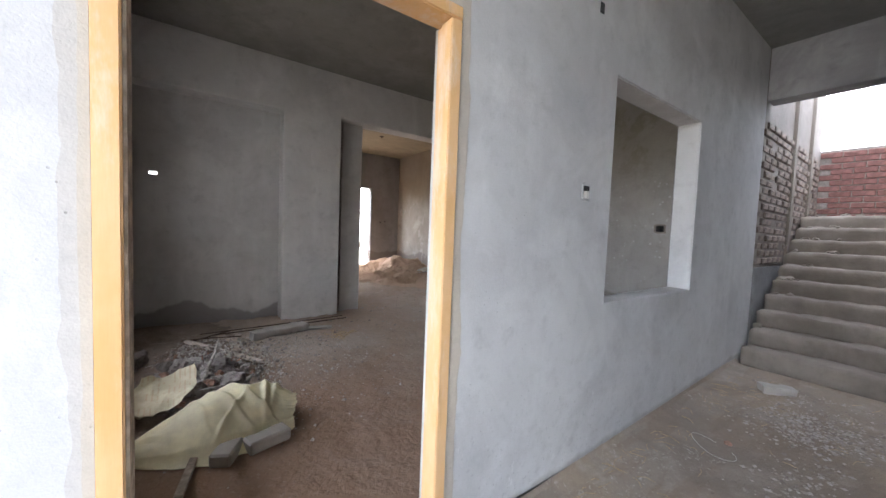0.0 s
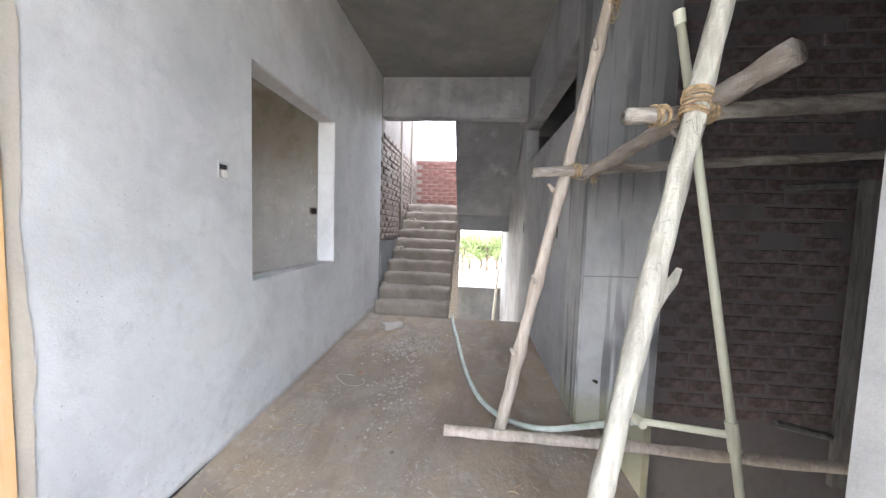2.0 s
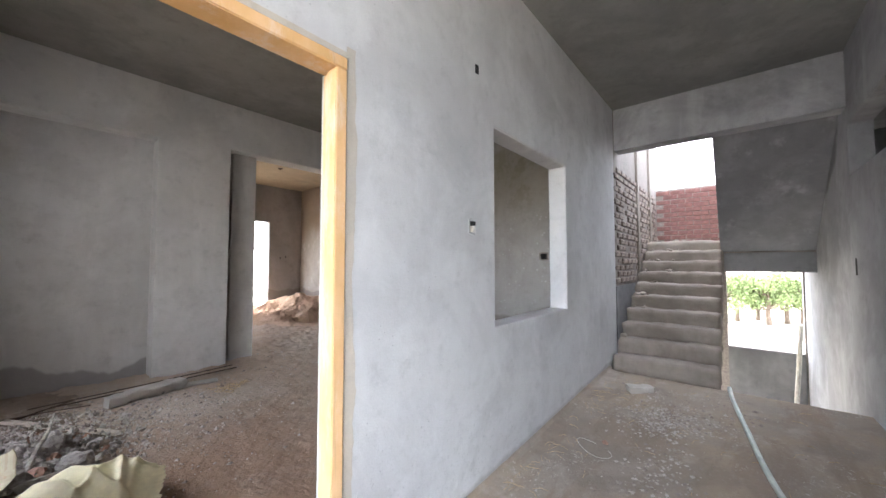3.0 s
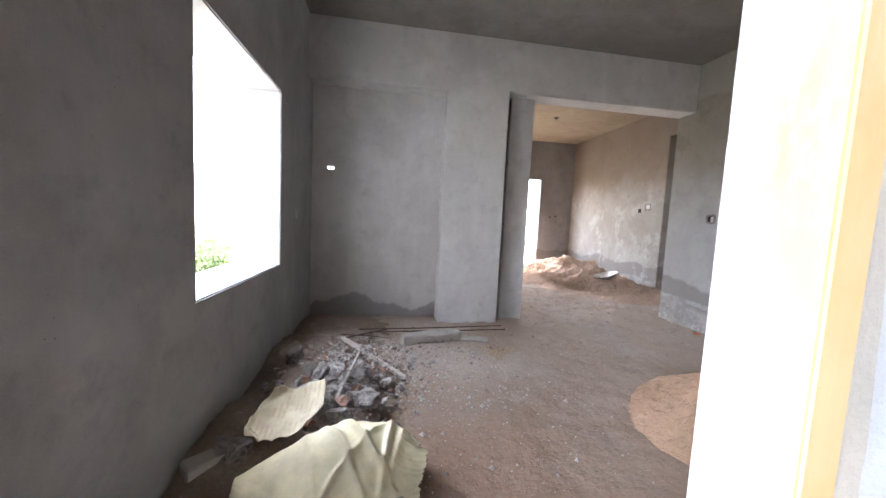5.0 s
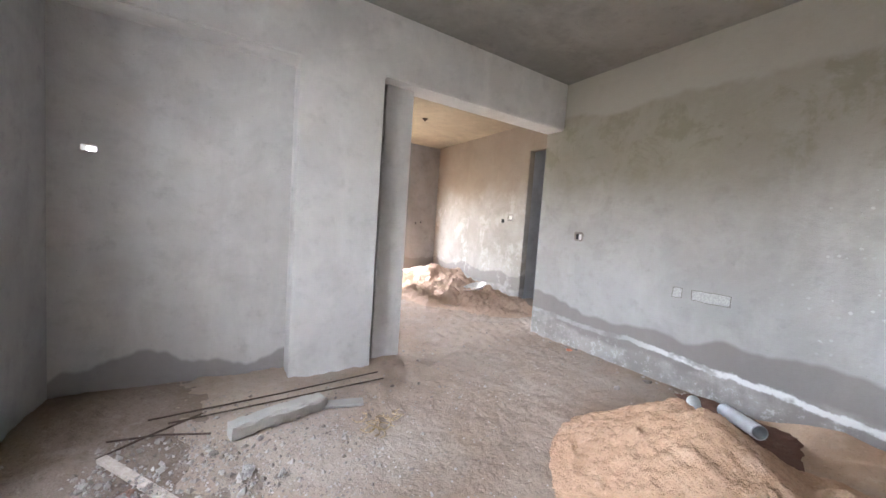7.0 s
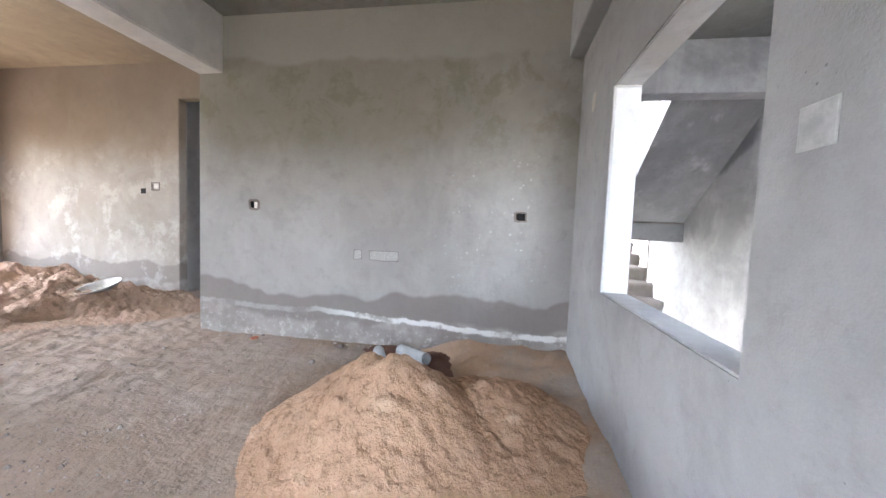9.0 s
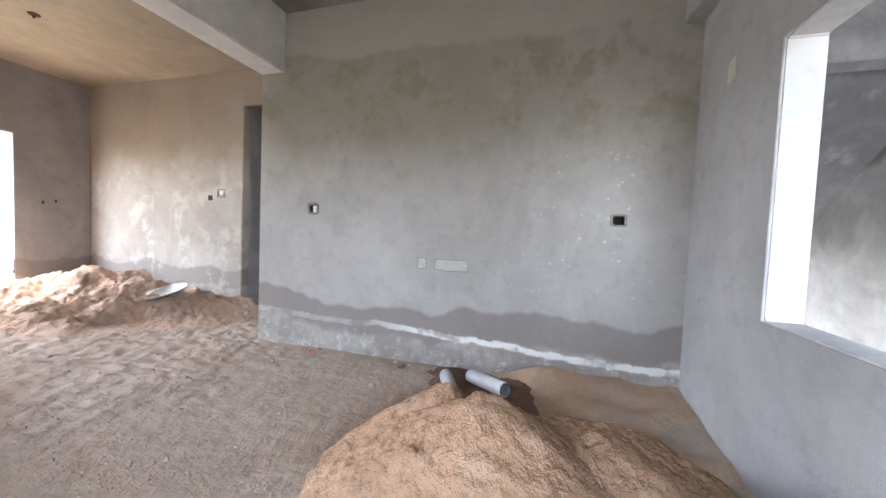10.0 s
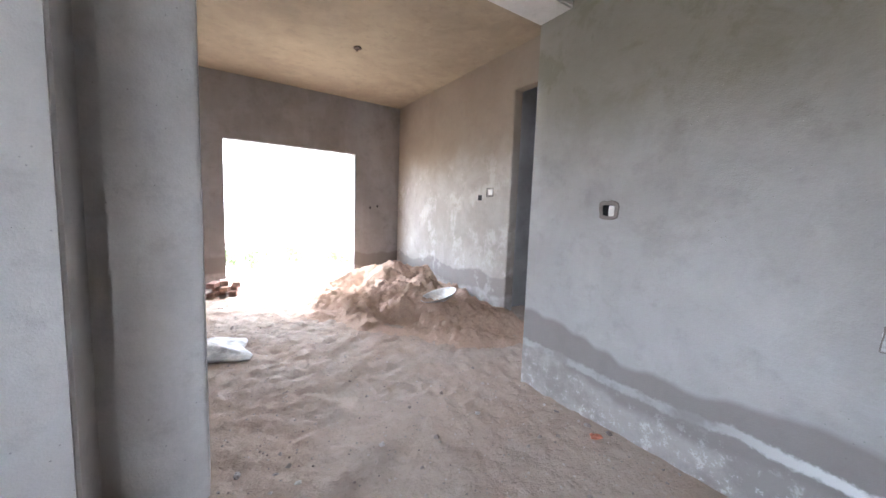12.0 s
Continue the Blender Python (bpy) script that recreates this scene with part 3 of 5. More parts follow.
wall("wall_back_right", "tan stained plastered wall with a tall doorway", M_BACKWALL, "y", BACK_X, BACK_X + 0.14, 4.02, BACK_Y, -0.1, 3.55, [(4.45, 5.453, -0.5, 2.89), (5.80, 5.90, 1.595, 1.67)])
wall("wall_return", "plastered return wall", M_ROOM, "x", 3.88, 4.02, 4.47, 6.75, -0.1, 3.55)
wall("wall_back_left", "plastered side wall of the back room", M_ROOM, "y", 0.46, 0.6, 4.14, BACK_Y + 0.2, -0.1, 3.55)
tagged(part("ceiling_back", box(0.6, BACK_X, 4.145, BACK_Y, BACK_H, 3.55), M_CEIL_BACK), "plastered ceiling of the back room, tinted buff for light off the sand", "ceiling", kind="structure")
wall("wall_side_end", "plain wall of the side room", M_ROOM, "y", 6.6, 6.75, 4.02, 5.9, -0.1, 3.55)
wall("wall_side_far", "plain wall of the side room", M_ROOM, "x", 5.75, 5.9, 5.61, 6.6, -0.1, 3.55)
tagged(part("ceiling_side", box(5.61, 6.75, 4.02, 5.9, 3.55, 3.65), M_CEIL), "plain ceiling of the side room", "ceiling", kind="structure")


def floor_height(x, y):
    h = 0.018 * noise.noise((x * 1.1, y * 1.1, 0)) + 0.010 * noise.noise((x * 5, y * 5, 3))
    k = min(1.0, max(0.25, (y - 2.6) / 1.6))
    h += k * (0.018 * noise.noise((x * 8, y * 8, 7)) + 0.022 * max(0, noise.noise((x * 13, y * 13, 9))))
    h += k * (0.016 * noise.noise((x * 17, y * 17, 4)) - 0.03 * max(0, noise.noise((x * 3.1, y * 3.1, 12)) - 0.1))
    return h - 0.012


tagged(part("floor_rooms", sheet(-0.4, 6.6, 0.02, 9.9, 0.026, floor_height), M_FLOOR, smooth=True), "dusty uneven earth-covered floor", "floor", kind="structure")
tagged(part("floor_slab", box(-0.6, 6.7, 0.0, 10.0, -0.35, -0.06), M_DARKPL), "concrete floor slab", "floor", kind="structure")


# porch
def porch_fall(x, y):
    """The floor falls away from the stairs towards the door, most along the wall."""
    a, b = min(1.0, max(0.0, (4.4 - x) / 2.9)), min(1.0, max(0.0, (y + 1.3) / 1.1))
    return -0.11 * a * b * b * (3 - 2 * b)


def porch_height(x, y):
    return porch_fall(x, y) + 0.010 * noise.noise((x * 1.3, y * 1.3, 5)) + 0.004 * noise.noise((x * 7, y * 7, 1)) - 0.004 + 0.03 * max(0.0, 1 - abs(y) / 0.09) ** 2


tagged(part("floor_porch", sheet(-4.2, 4.66, -2.13, 0.02, 0.05, porch_height), M_FLOOR_PORCH, smooth=True), "muddy concrete porch floor", "floor", kind="structure")
tagged(part("floor_porch_slab", box(-4.2, 4.655, -2.125, -0.002, -0.35, -0.16), M_DARKPL), "edge of the concrete porch slab", "floor", kind="structure")
PCEIL = 3.22
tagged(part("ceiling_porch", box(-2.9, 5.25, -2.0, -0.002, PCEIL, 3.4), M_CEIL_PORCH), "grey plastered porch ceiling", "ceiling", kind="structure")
tagged(part("porch_beam", box(5.05, 5.28, -2.03, -0.003, 2.69, PCEIL + 0.01, 0.008), M_SMUDGE), "plastered beam across the stair opening", "beam", kind="structure")
wall("wall_stair_side", "smudged grey plastered wall along the stairs", M_STAIRSIDE, "x", -2.16, -2.0, 2.36, 8.2, -2.0, 3.75, [(2.72, 5.04, 2.05, 2.52)])
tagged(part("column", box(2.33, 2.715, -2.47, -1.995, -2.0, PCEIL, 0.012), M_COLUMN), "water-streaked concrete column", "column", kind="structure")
wall("wall_porch_near", "pale plastered wall end beside the shaft", M_PORCH, "x", -2.2, -2.03, -0.45, 0.83, -2.0, 3.25)
# Dark slab and walls added round the shaft to keep daylight out.
tagged(part("ceiling_shaft", box(-0.9, 8.5, -4.6, -2.0, 3.26, 3.4), M_DARKPL), "dark slab added over the shaft to shut out daylight", "ceiling", kind="structure")
wall("wall_shaft_end", "dark wall added to close the shaft to daylight", M_DARKPL, "y", 8.35, 8.5, -4.6, -2.0, -2.2, 3.4)
wall("wall_shaft_back", "dark wall added to close the shaft to daylight", M_DARKPL, "x", -4.6, -4.45, -0.9, 8.2, -2.2, 3.4)
wall("wall_shaft_side", "dark wall added to close the shaft to daylight", M_DARKPL, "y", -0.9, -0.75, -4.45, -2.2, -2.2, 3.4)
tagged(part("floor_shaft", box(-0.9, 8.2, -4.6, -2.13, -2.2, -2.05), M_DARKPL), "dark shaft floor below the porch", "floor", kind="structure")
WALL_SHAFT = wall("wall_brick_shaft", "unplastered red brick wall over a concrete beam, darkened for the shaft's shade", M_SHADEMORTAR, "y", 2.48, 2.62, -4.45, -2.47, -2.0, 3.25, (), 0)

# stairs
stairs = thing("stairs", "rough unfinished concrete stairs strewn with dust", "stairs", kind="structure")
SX, RISE, TREAD = 4.72, 0.16, 0.25
for k in range(10):
    x0 = SX + TREAD * k
    x1 = 8.2 if k == 9 else x0 + TREAD + 0.02
    part("step", rough_box(x0, x1, -1.03, -0.02, RISE * k - (0.1 if k else 0.05), RISE * (k + 1), 0.045, 0.016, k * 3.1, 0.02), M_STAIR, stairs, smooth=True)
bm = bmesh.new()
low = [bm.verts.new((SX + 0.05 + dx, y, z)) for y in (-1.02, -0.03) for dx, z in ((0, -0.3), (0.0, 0.02), (2.25, 1.45), (2.25, 1.25))]
bm.faces.new(low[:4]), bm.faces.new(low[4:][::-1])
for i in range(4):
    bm.faces.new([low[i], low[(i + 1) % 4], low[4 + (i + 1) % 4], low[4 + i]])
part("flight_slab", bm, M_STAIR, stairs)
part("landing", box(7.0, 8.2, -2.0, -1.03, 1.40, 1.60), M_STAIR, stairs)
part("landing_beam", box(6.98, 7.2, -2.0, -1.035, 1.12, 1.398), M_DARKPL, stairs)
bm = bmesh.new()
up = [bm.verts.new((x, y, z)) for y in (-2.003, -1.0) for x, z in ((7.02, 1.40), (5.284, 2.79), (5.284, 3.07), (7.02, 1.68))]
bm.faces.new(up[:4]), bm.faces.new(up[4:][::-1])
for i in range(4):
    bm.faces.new([up[i], up[(i + 1) % 4], up[4 + (i + 1) % 4], up[4 + i]])
part("upper_flight", bm, M_UNDER, stairs)
for k in range(10):
    x0 = 4.66 + 0.25 * k
    part("lower_step", box(x0, 8.2 if k == 9 else x0 + 0.26, -2.0, -1.04, -0.16 * (k + 1) - 0.25, -0.16 * (k + 1)), M_STAIR, stairs)
WALL_STAIR = wall("wall_stair_left", "cement-smeared rough brick wall beside the stairs", M_SMEAR, "x", 0.012, 0.16, 5.05, 8.2, -0.1, 3.75, (), 0)
# Unseen slab and head wall, added to hold sky light back from the stairs.
tagged(part("stair_sky_blocker", box(5.05, 8.5, -2.16, -1.05, 3.75, 3.9), M_DARKPL), "unseen slab added to keep sky light off the upper flight", "ceiling", kind="structure")
wall("wall_stair_head", "unseen wall added to close the gap above the porch ceiling", M_DARKPL, "y", 5.05, 5.2, -2.0, 0.0, 3.41, 3.75)
tagged(part("stair_end_plaster", box(8.18, 8.198, -1.98, -1.03, -2.0, -0.205, 0.004), M_DARKPL), "dark plastered wall under the stair window", "wall", kind="structure")
WALL_END = wall("wall_stair_end", "red brick wall at the stair landing with an opening below", M_MORTAR, "y", 8.2, 8.35, -2.16, 0.16, -2.0, 2.68, [(-1.98, -1.03, -0.2, 1.39)], 0)

rnd = random.Random(3)
for k in range(34):
    q = rnd.random()
    x = SX + 0.35 + q * 2.5
    step_top = RISE * min(10, int((x - SX) / TREAD) + 1)
    ob = tagged(part("stair_debris", rock(rnd.uniform(0.02, 0.06), 300 + k), M_STAIR), "lump of dry mortar on the stairs", "debris", "mortar lumps on the stairs")
    ob.location = (x, -0.06 - abs(rnd.gauss(0, 0.12 + 0.12 * q)), step_top + 0.008)

# ---- foot of the wall, ground and distance ----
def fillet(x, t):
    """The mortar fillet along the foot of the porch wall: t from the wall (0) to the floor (1)."""
    w = 0.06 + 0.015 * noise.noise((x * 1.6, 0, 4)) + 0.006 * noise.noise((x * 7, 0, 1))
    return (x, -w * t, porch_fall(x, 0) + 0.012 + 0.022 * (1 - t) ** 1.6 + 0.005 * noise.noise((x * 12, t * 3, 2)) - 0.05 * t)


bm = bmesh.new()
cols = [[bm.verts.new(fillet(1.06 + 3.66 * i / 120, k / 5)) for k in range(6)] for i in range(121)]
for a, b in zip(cols, cols[1:]):
    for k in range(5):
        bm.faces.new([a[k], b[k], b[k + 1], a[k + 1]])
tagged(part("wall_foot", bm, M_FLOOR_PORCH, smooth=True), "rough mortar fillet along the foot of the wall", "trim", kind="structure")
bm = bmesh.new()
bmesh.ops.create_grid(bm, x_segments=40, y_segments=40, size=600)
tagged(part("ground", bm, M_GROUND), "pale sandy ground far below", "ground", kind="structure").location = (0, 0, -4.2)
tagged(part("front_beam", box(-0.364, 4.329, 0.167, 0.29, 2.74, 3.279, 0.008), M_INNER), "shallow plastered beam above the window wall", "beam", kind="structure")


# ---- door frame ----
def jamb(name, x_face, side, parent):
    """A rebated wooden jamb: the front nosing, the rebate step and the inner lining."""
    j = part(name, box(min(x_face, x_face + side * 0.052), max(x_face, x_face + side * 0.052), -0.012, 0.06, -0.13, 2.014, 0.004), M_YELLOW, parent)
    part("rebate", box(min(x_face + side * 0.012, x_face + side * 0.07), max(x_face + side * 0.012, x_face + side * 0.07), 0.0605, 0.10, 0.0, 2.014, 0.003), M_YELLOW if side > 0 else M_RAWWOOD, j)


door = thing("door_frame", "ochre-painted wooden door frame with no door leaf", "door frame", kind="structure")
jamb("jamb", 0.056, -1, door)
jamb("jamb", 0.968, 1, door)
part("lining", box(0.0565, 0.064, -0.004, 0.085, -0.05, 2.013, 0.003), M_RAWWOOD, door, "unpainted weathered wood edge")
part("threshold", rough_box(0.058, 0.967, 0.004, 0.165, -0.16, -0.004, 0.04, 0.006, 4, 0.006), M_FLOOR_PORCH, door, "earth-covered concrete threshold")
part("head", box(0.005, 1.021, -0.012, 0.10, 2.016, 2.066, 0.004), M_YELLOW, door)

def ragged_strip(x_in, way, wide, z0, z1, proud, seed):
    """An upright band with one straight and one torn edge, a little proud of the wall."""
    bm, n = bmesh.new(), 90
    cols = []
    for i in range(n + 1):
        z = z0 + (z1 - z0) * i / n
        w = wide * (1 + 0.35 * noise.noise((z * 2.1, seed, 0)) + 0.30 * noise.noise((z * 9, seed, 3)) + 0.12 * noise.noise((z * 31, seed, 6)))
        cols.append([bm.verts.new((x_in + way * d, y, z)) for d, y in ((0, 0.002), (0, -proud), (w * 0.99, -proud), (w, 0.002))])
    for a, b in zip(cols, cols[1:]):
        for k in range(3):
            bm.faces.new([a[k], b[k], b[k + 1], a[k + 1]])
    bm.faces.new(cols[0]), bm.faces.new(cols[-1])
    return bm


part("plaster_edge", ragged_strip(0.0033, -1, 0.05, -0.12, 2.16, 0.0015, 4), M_SMEARGREY, door, "torn plaster edge beside the frame")
part("paint_smear", ragged_strip(0.0031, -1, 0.020, -0.12, 2.10, 0.006, 9), M_SMEARYELLOW, door, "pale paint smeared on the plaster")
part("plaster_edge", ragged_strip(1.0232, 1, 0.045, -0.12, 2.12, 0.004, 14), M_SMEARYELLOW, door, "pale paint smeared on the plaster")
part("paint_smear", box(-0.01, 1.055, -0.0045, 0.004, 2.0685, 2.095, 0.001), M_SMEARYELLOW, door, "pale paint smeared on the plaster")
for side, x0, x1 in ((0, 0.005, 0.045), (1, 1.008, 1.0215)):
    part("plaster_reveal", box(x0, x1, 0.102, 0.161, 0.0, 2.05 if side else 2.088, 0.006), M_PORCH, door, "rough pale plaster reveal")


# ---- wall boxes and holes ----
def wall_box(name, label, axis, u, z, w, h, face, into, depth=0.06, plate=None):
    """An open metal box let into a wall; face: the wall's face, into: the way in."""
    t = thing(name, label, "electrical box", "wall boxes")
    bm = bmesh.new()

    def at(du, dz, d):
        return (u + du, face + into * d, z + dz) if axis == "x" else (face + into * d, u + du, z + dz)

    loops = []
    # Shallow ones stay flat; M_DARK then paints the hole's shade.
    for k, d in ((1.0, -0.001), (0.9, -0.001), (0.86, depth if depth > 0.012 else -0.0015)):
        loops.append([bm.verts.new(at(sx * w / 2 * k, sz * h / 2 * k, d)) for sx, sz in ((-1, -1), (1, -1), (1, 1), (-1, 1))])
    outer = [bm.verts.new(at(sx * w / 2, sz * h / 2, 0.02)) for sx, sz in ((-1, -1), (1, -1), (1, 1), (-1, 1))]
    for a, b in ((outer, loops[0]), (loops[0], loops[1]), (loops[1], loops[2])):
        for i in range(4):
            bm.faces.new([a[i], a[(i + 1) % 4], b[(i + 1) % 4], b[i]])
    bm.faces.new(loops[2])
    part("box", bm, M_BOXMETAL if plate != "dark" else M_DARK, t)
    return t


def wall_patch(name, label, axis, u, z, w, h, face, into, material, seed, inner=0.0):
    """A chipped, uneven plaster patch a few millimetres proud of its wall."""
    bm = bmesh.new()
    n, ring, rim, hole = 18, [], [], []
    for i in range(n):
        a = 2 * math.pi * i / n
        c, s = math.cos(a), math.sin(a)
        k = 1 / max(abs(c), abs(s)) * (1 + 0.16 * noise.noise((c * 2 + seed, s * 2, seed)))
        du, dz = c * k * w / 2, s * k * h / 2
        for d, lst, q in ((-0.004, ring, 0.93), (0.002, rim, 1.0), (-0.002, hole, inner)):
            lst.append(bm.verts.new((u + du * q, face + into * d, z + dz * q) if axis == "x" else (face + into * d, u + du * q, z + dz * q)))
    if inner:
        for i in range(n):
            bm.faces.new([ring[i], ring[(i + 1) % n], hole[(i + 1) % n], hole[i]])
    else:
        bm.faces.new(ring)
        for v in hole:
            bm.verts.remove(v)
    for i in range(n):
        bm.faces.new([rim[i], rim[(i + 1) % n], ring[(i + 1) % n], ring[i]])
    return tagged(part(name, bm, material), label, "wall patch", "wall boxes")


b = wall_box("switch_box", "small open metal switch box sunk in grey plaster", "x", 1.905, 1.455, 0.062, 0.076, -0.0015, 1, 0.03)
part("knockout", box(1.902, 1.932, -0.004, 0.02, 1.42, 1.462, 0.003), M_WHITESACK, b, "white plastic stub")
# Solid dark block: shade of the open corner put in as colour.
part("corner_shade", box(1.877, 1.930, -0.0035, 0.02, 1.464, 1.488, 0.002), M_DARK, b, "dark block painted as the shade of the open corner")
wall_box("cable_hole", "small dark cable hole in the plaster", "x", 1.955, 2.43, 0.035, 0.055, -0.0015, 1, 0.006, "dark")
wall_patch("plaster_patch", "chipped patch round the switch box", "x", 1.905, 1.455, 0.085, 0.10, -0.0005, 1, M_PORCH, 3, 0.74)
b = wall_box("socket_box", "open metal socket box sunk in stained plaster", "y", 3.372, 1.363, 0.085, 0.076, 4.329, 1, 0.09, "dark")
part("plug", box(4.322, 4.36, 3.334, 3.370, 1.328, 1.392, 0.004), M_WHITESACK, b, "white plastic insert")
wall_patch("plaster_patch", "chipped plaster round the socket box", "y", 3.372, 1.363, 0.13, 0.115, 4.3285, 1, M_SMEAR, 5, 0.58)
wall_box("socket_box", "open dark socket box in speckled plaster", "y", 0.64, 1.328, 0.085, 0.076, 4.329, 1, 0.09, "dark")
wall_patch("plaster_patch", "chipped plaster round the dark box", "y", 0.64, 1.328, 0.12, 0.10, 4.3285, 1, M_SMEAR, 8, 0.66)
for yy, ww in ((2.218, 0.085), (1.945, 0.30)):
    t = wall_patch("covered_box", "cement-smeared covered socket box", "y", yy, 0.90, ww, 0.095, 4.3295, 1, M_COVER, yy)
    for z in (0.853, 0.947):
        part("rim", rough_box(4.324, 4.3292, yy - ww / 2, yy + ww / 2, z - 0.002, z + 0.002, 0.012, 0.008, yy + z), M_SMEAR, t)
    for q in (-1, 1):
        part("rim", rough_box(4.324, 4.3292, yy + q * ww / 2 - 0.002, yy + q * ww / 2 + 0.002, 0.853, 0.947, 0.012, 0.008, yy + q), M_SMEAR, t)
b = wall_box("socket_box", "shiny metal socket box in the back room wall", "y", 5.85, 1.633, 0.14, 0.12, BACK_X - 0.001, 1, 0.05, "dark")
part("plate", box(BACK_X - 0.006, BACK_X + 0.03, 5.795, 5.88, 1.60, 1.67, 0.004), M_WHITESACK, b, "white plastic insert")
wall_box("cable_hole", "dark chipped hole beside the socket box", "y", 6.06, 1.565, 0.085, 0.075, BACK_X - 0.001, 1, 0.01, "dark")
wall_box("socket_box", "grey metal socket box in shaded plaster", "y", 3.32, 1.19, 0.075, 0.085, -0.364, -1, 0.01)
wall_box("switch_box", "grey metal switch box beside the window", "x", 1.88, 1.46, 0.10, 0.10, 0.1665, -1, 0.01)
wall_patch("plaster_patch", "broken plaster patch near the window", "x", 3.86, 2.20, 0.10, 0.14, 0.1665, -1, M_BLOCK, 2)
for x, z in ((4.62, 1.43), (4.47, 1.40)):
    wall_box("cable_hole", "dark slot in the back wall plaster", "x", x + 0.4, z, 0.03, 0.045, BACK_Y - 0.001, 1, 0.01, "dark")
for x, y, zc in ((3.87, 6.70, BACK_H), (2.6, -0.9, PCEIL)):
    hook = thing("ceiling_hook", "small dark iron fan hook in the ceiling", "hook", at=(x, y, zc))
    part("plate", tube([(0, 0, 0.0), (0, 0, -0.012)], 0.05, 12), M_IRON, hook)
    part("rod", tube([(0, 0.025 * math.cos(a), -0.012 - 0.03 * math.sin(a)) for a in np.linspace(0, math.pi, 8)], 0.006, 6), M_IRON, hook)
wall_box("cable_hole", "dark cable slot in the stair wall", "x", 4.95, 1.21, 0.05, 0.15, -1.999, -1, 0.01, "dark")
wall_box("cable_hole", "dark cable slot in the stair wall", "x", 3.05, 1.18, 0.03, 0.09, -1.999, -1, 0.01, "dark")


# ---- sand ----
def heap(name, label, material, peaks, x0, x1, y0, y1, step, rough, wave, cut=0.02, category="sand pile"):
    """A heap from peaks (x, y, height, radius), with slides and grains."""
    def height(x, y):
        h = 0.0
        for px, py, ph, pr in peaks:
            a = math.atan2(y - py, x - px)
            r = math.hypot(x - px, y - py) / (pr * (1 + 0.13 * noise.noise((math.cos(a) * 1.7 + px, math.sin(a) * 1.7, py))))
            h = max(h, ph * max(0.0, 1 - max(r, 0.04)) ** 1.15)
        if h > 0:
            k = min(1.0, h / 0.08)
            h += k * (wave * noise.noise((x * 2.6, y * 2.6, 2)) + wave * 0.7 * (0.3 - abs(noise.noise((x * 3.4 + y * 1.2, y * 3.1 - x, 8)))) + rough * noise.noise((x * 16, y * 16, 4)) + rough * 0.6 * noise.noise((x * 42, y * 42, 6)))
        return h - cut
    bm = sheet(x0, x1, y0, y1, step, height)
    bmesh.ops.delete(bm, geom=[f for f in bm.faces if all(v.co.z < -cut + 0.004 for v in f.verts)], context='FACES')
    bmesh.ops.delete(bm, geom=[v for v in bm.verts if not v.link_faces], context='VERTS')
    return tagged(part(name, bm, material, smooth=True), label, category, kind="stuff")


heap("sand_pile", "heap of coarse orange building sand on the floor", M_SAND, [(2.94, 1.37, 0.49, 0.86), (2.76, 1.66, 0.30, 0.50), (3.15, 0.85, 0.30, 0.72), (3.25, 1.65, 0.34, 0.55)], 1.7, 4.1, 0.17, 2.7, 0.014, 0.022, 0.04)
heap("sand_pile", "long trampled heap of brown sand in the back room", M_SAND_BACK,
     [(4.95, 7.7, 0.46, 1.55), (4.72, 6.45, 0.36, 1.35), (4.95, 5.55, 0.24, 0.95), (4.72, 5.85, 0.29, 0.85), (4.3, 7.0, 0.26, 1.2)], 2.9, 5.465, 4.5, 8.7, 0.022, 0.042, 0.17)


def tarp_height(x, y):
    far = 0.62 + 0.70 * (x - 2.9) - y + 0.12 * noise.noise((x * 3, 0, 5))
    e = min(1.0, max(0.0, min(x - 2.38, far) / 0.45))
    e = e * e * (3 - 2 * e)
    s = (y - 0.2) * 0.9 + (x - 3.3) * 0.75
    fold = 0.09 * max(0.0, 0.28 - abs((s * 2.2 + 0.5 * noise.noise((x * 1.5, y * 1.5, 1))) % 1.0 - 0.5)) + 0.02 * noise.noise((x * 5, y * 2.2, 9))
    return -0.02 + e * (0.03 + 0.10 * max(0, (x - 3.4)) + fold)


bm = sheet(2.35, 4.328, 0.165, 1.75, 0.02, tarp_height)
bmesh.ops.delete(bm, geom=[f for f in bm.faces if all(v.co.z < -0.018 for v in f.verts)], context='FACES')
tagged(part("ground_sheet", bm, M_TARP, smooth=True), "sand-covered creased plastic sheet in the corner", "sheet")
heap("soil_heap", "dark red earth spilled beside the pipe offcuts", M_REDSOIL, [(3.95, 1.45, 0.07, 0.42), (4.15, 1.2, 0.07, 0.4), (3.7, 1.75, 0.04, 0.3), (4.2, 1.8, 0.05, 0.4)], 3.3, 4.325, 0.8, 2.3, 0.02, 0.014, 0.03, category="soil heap")


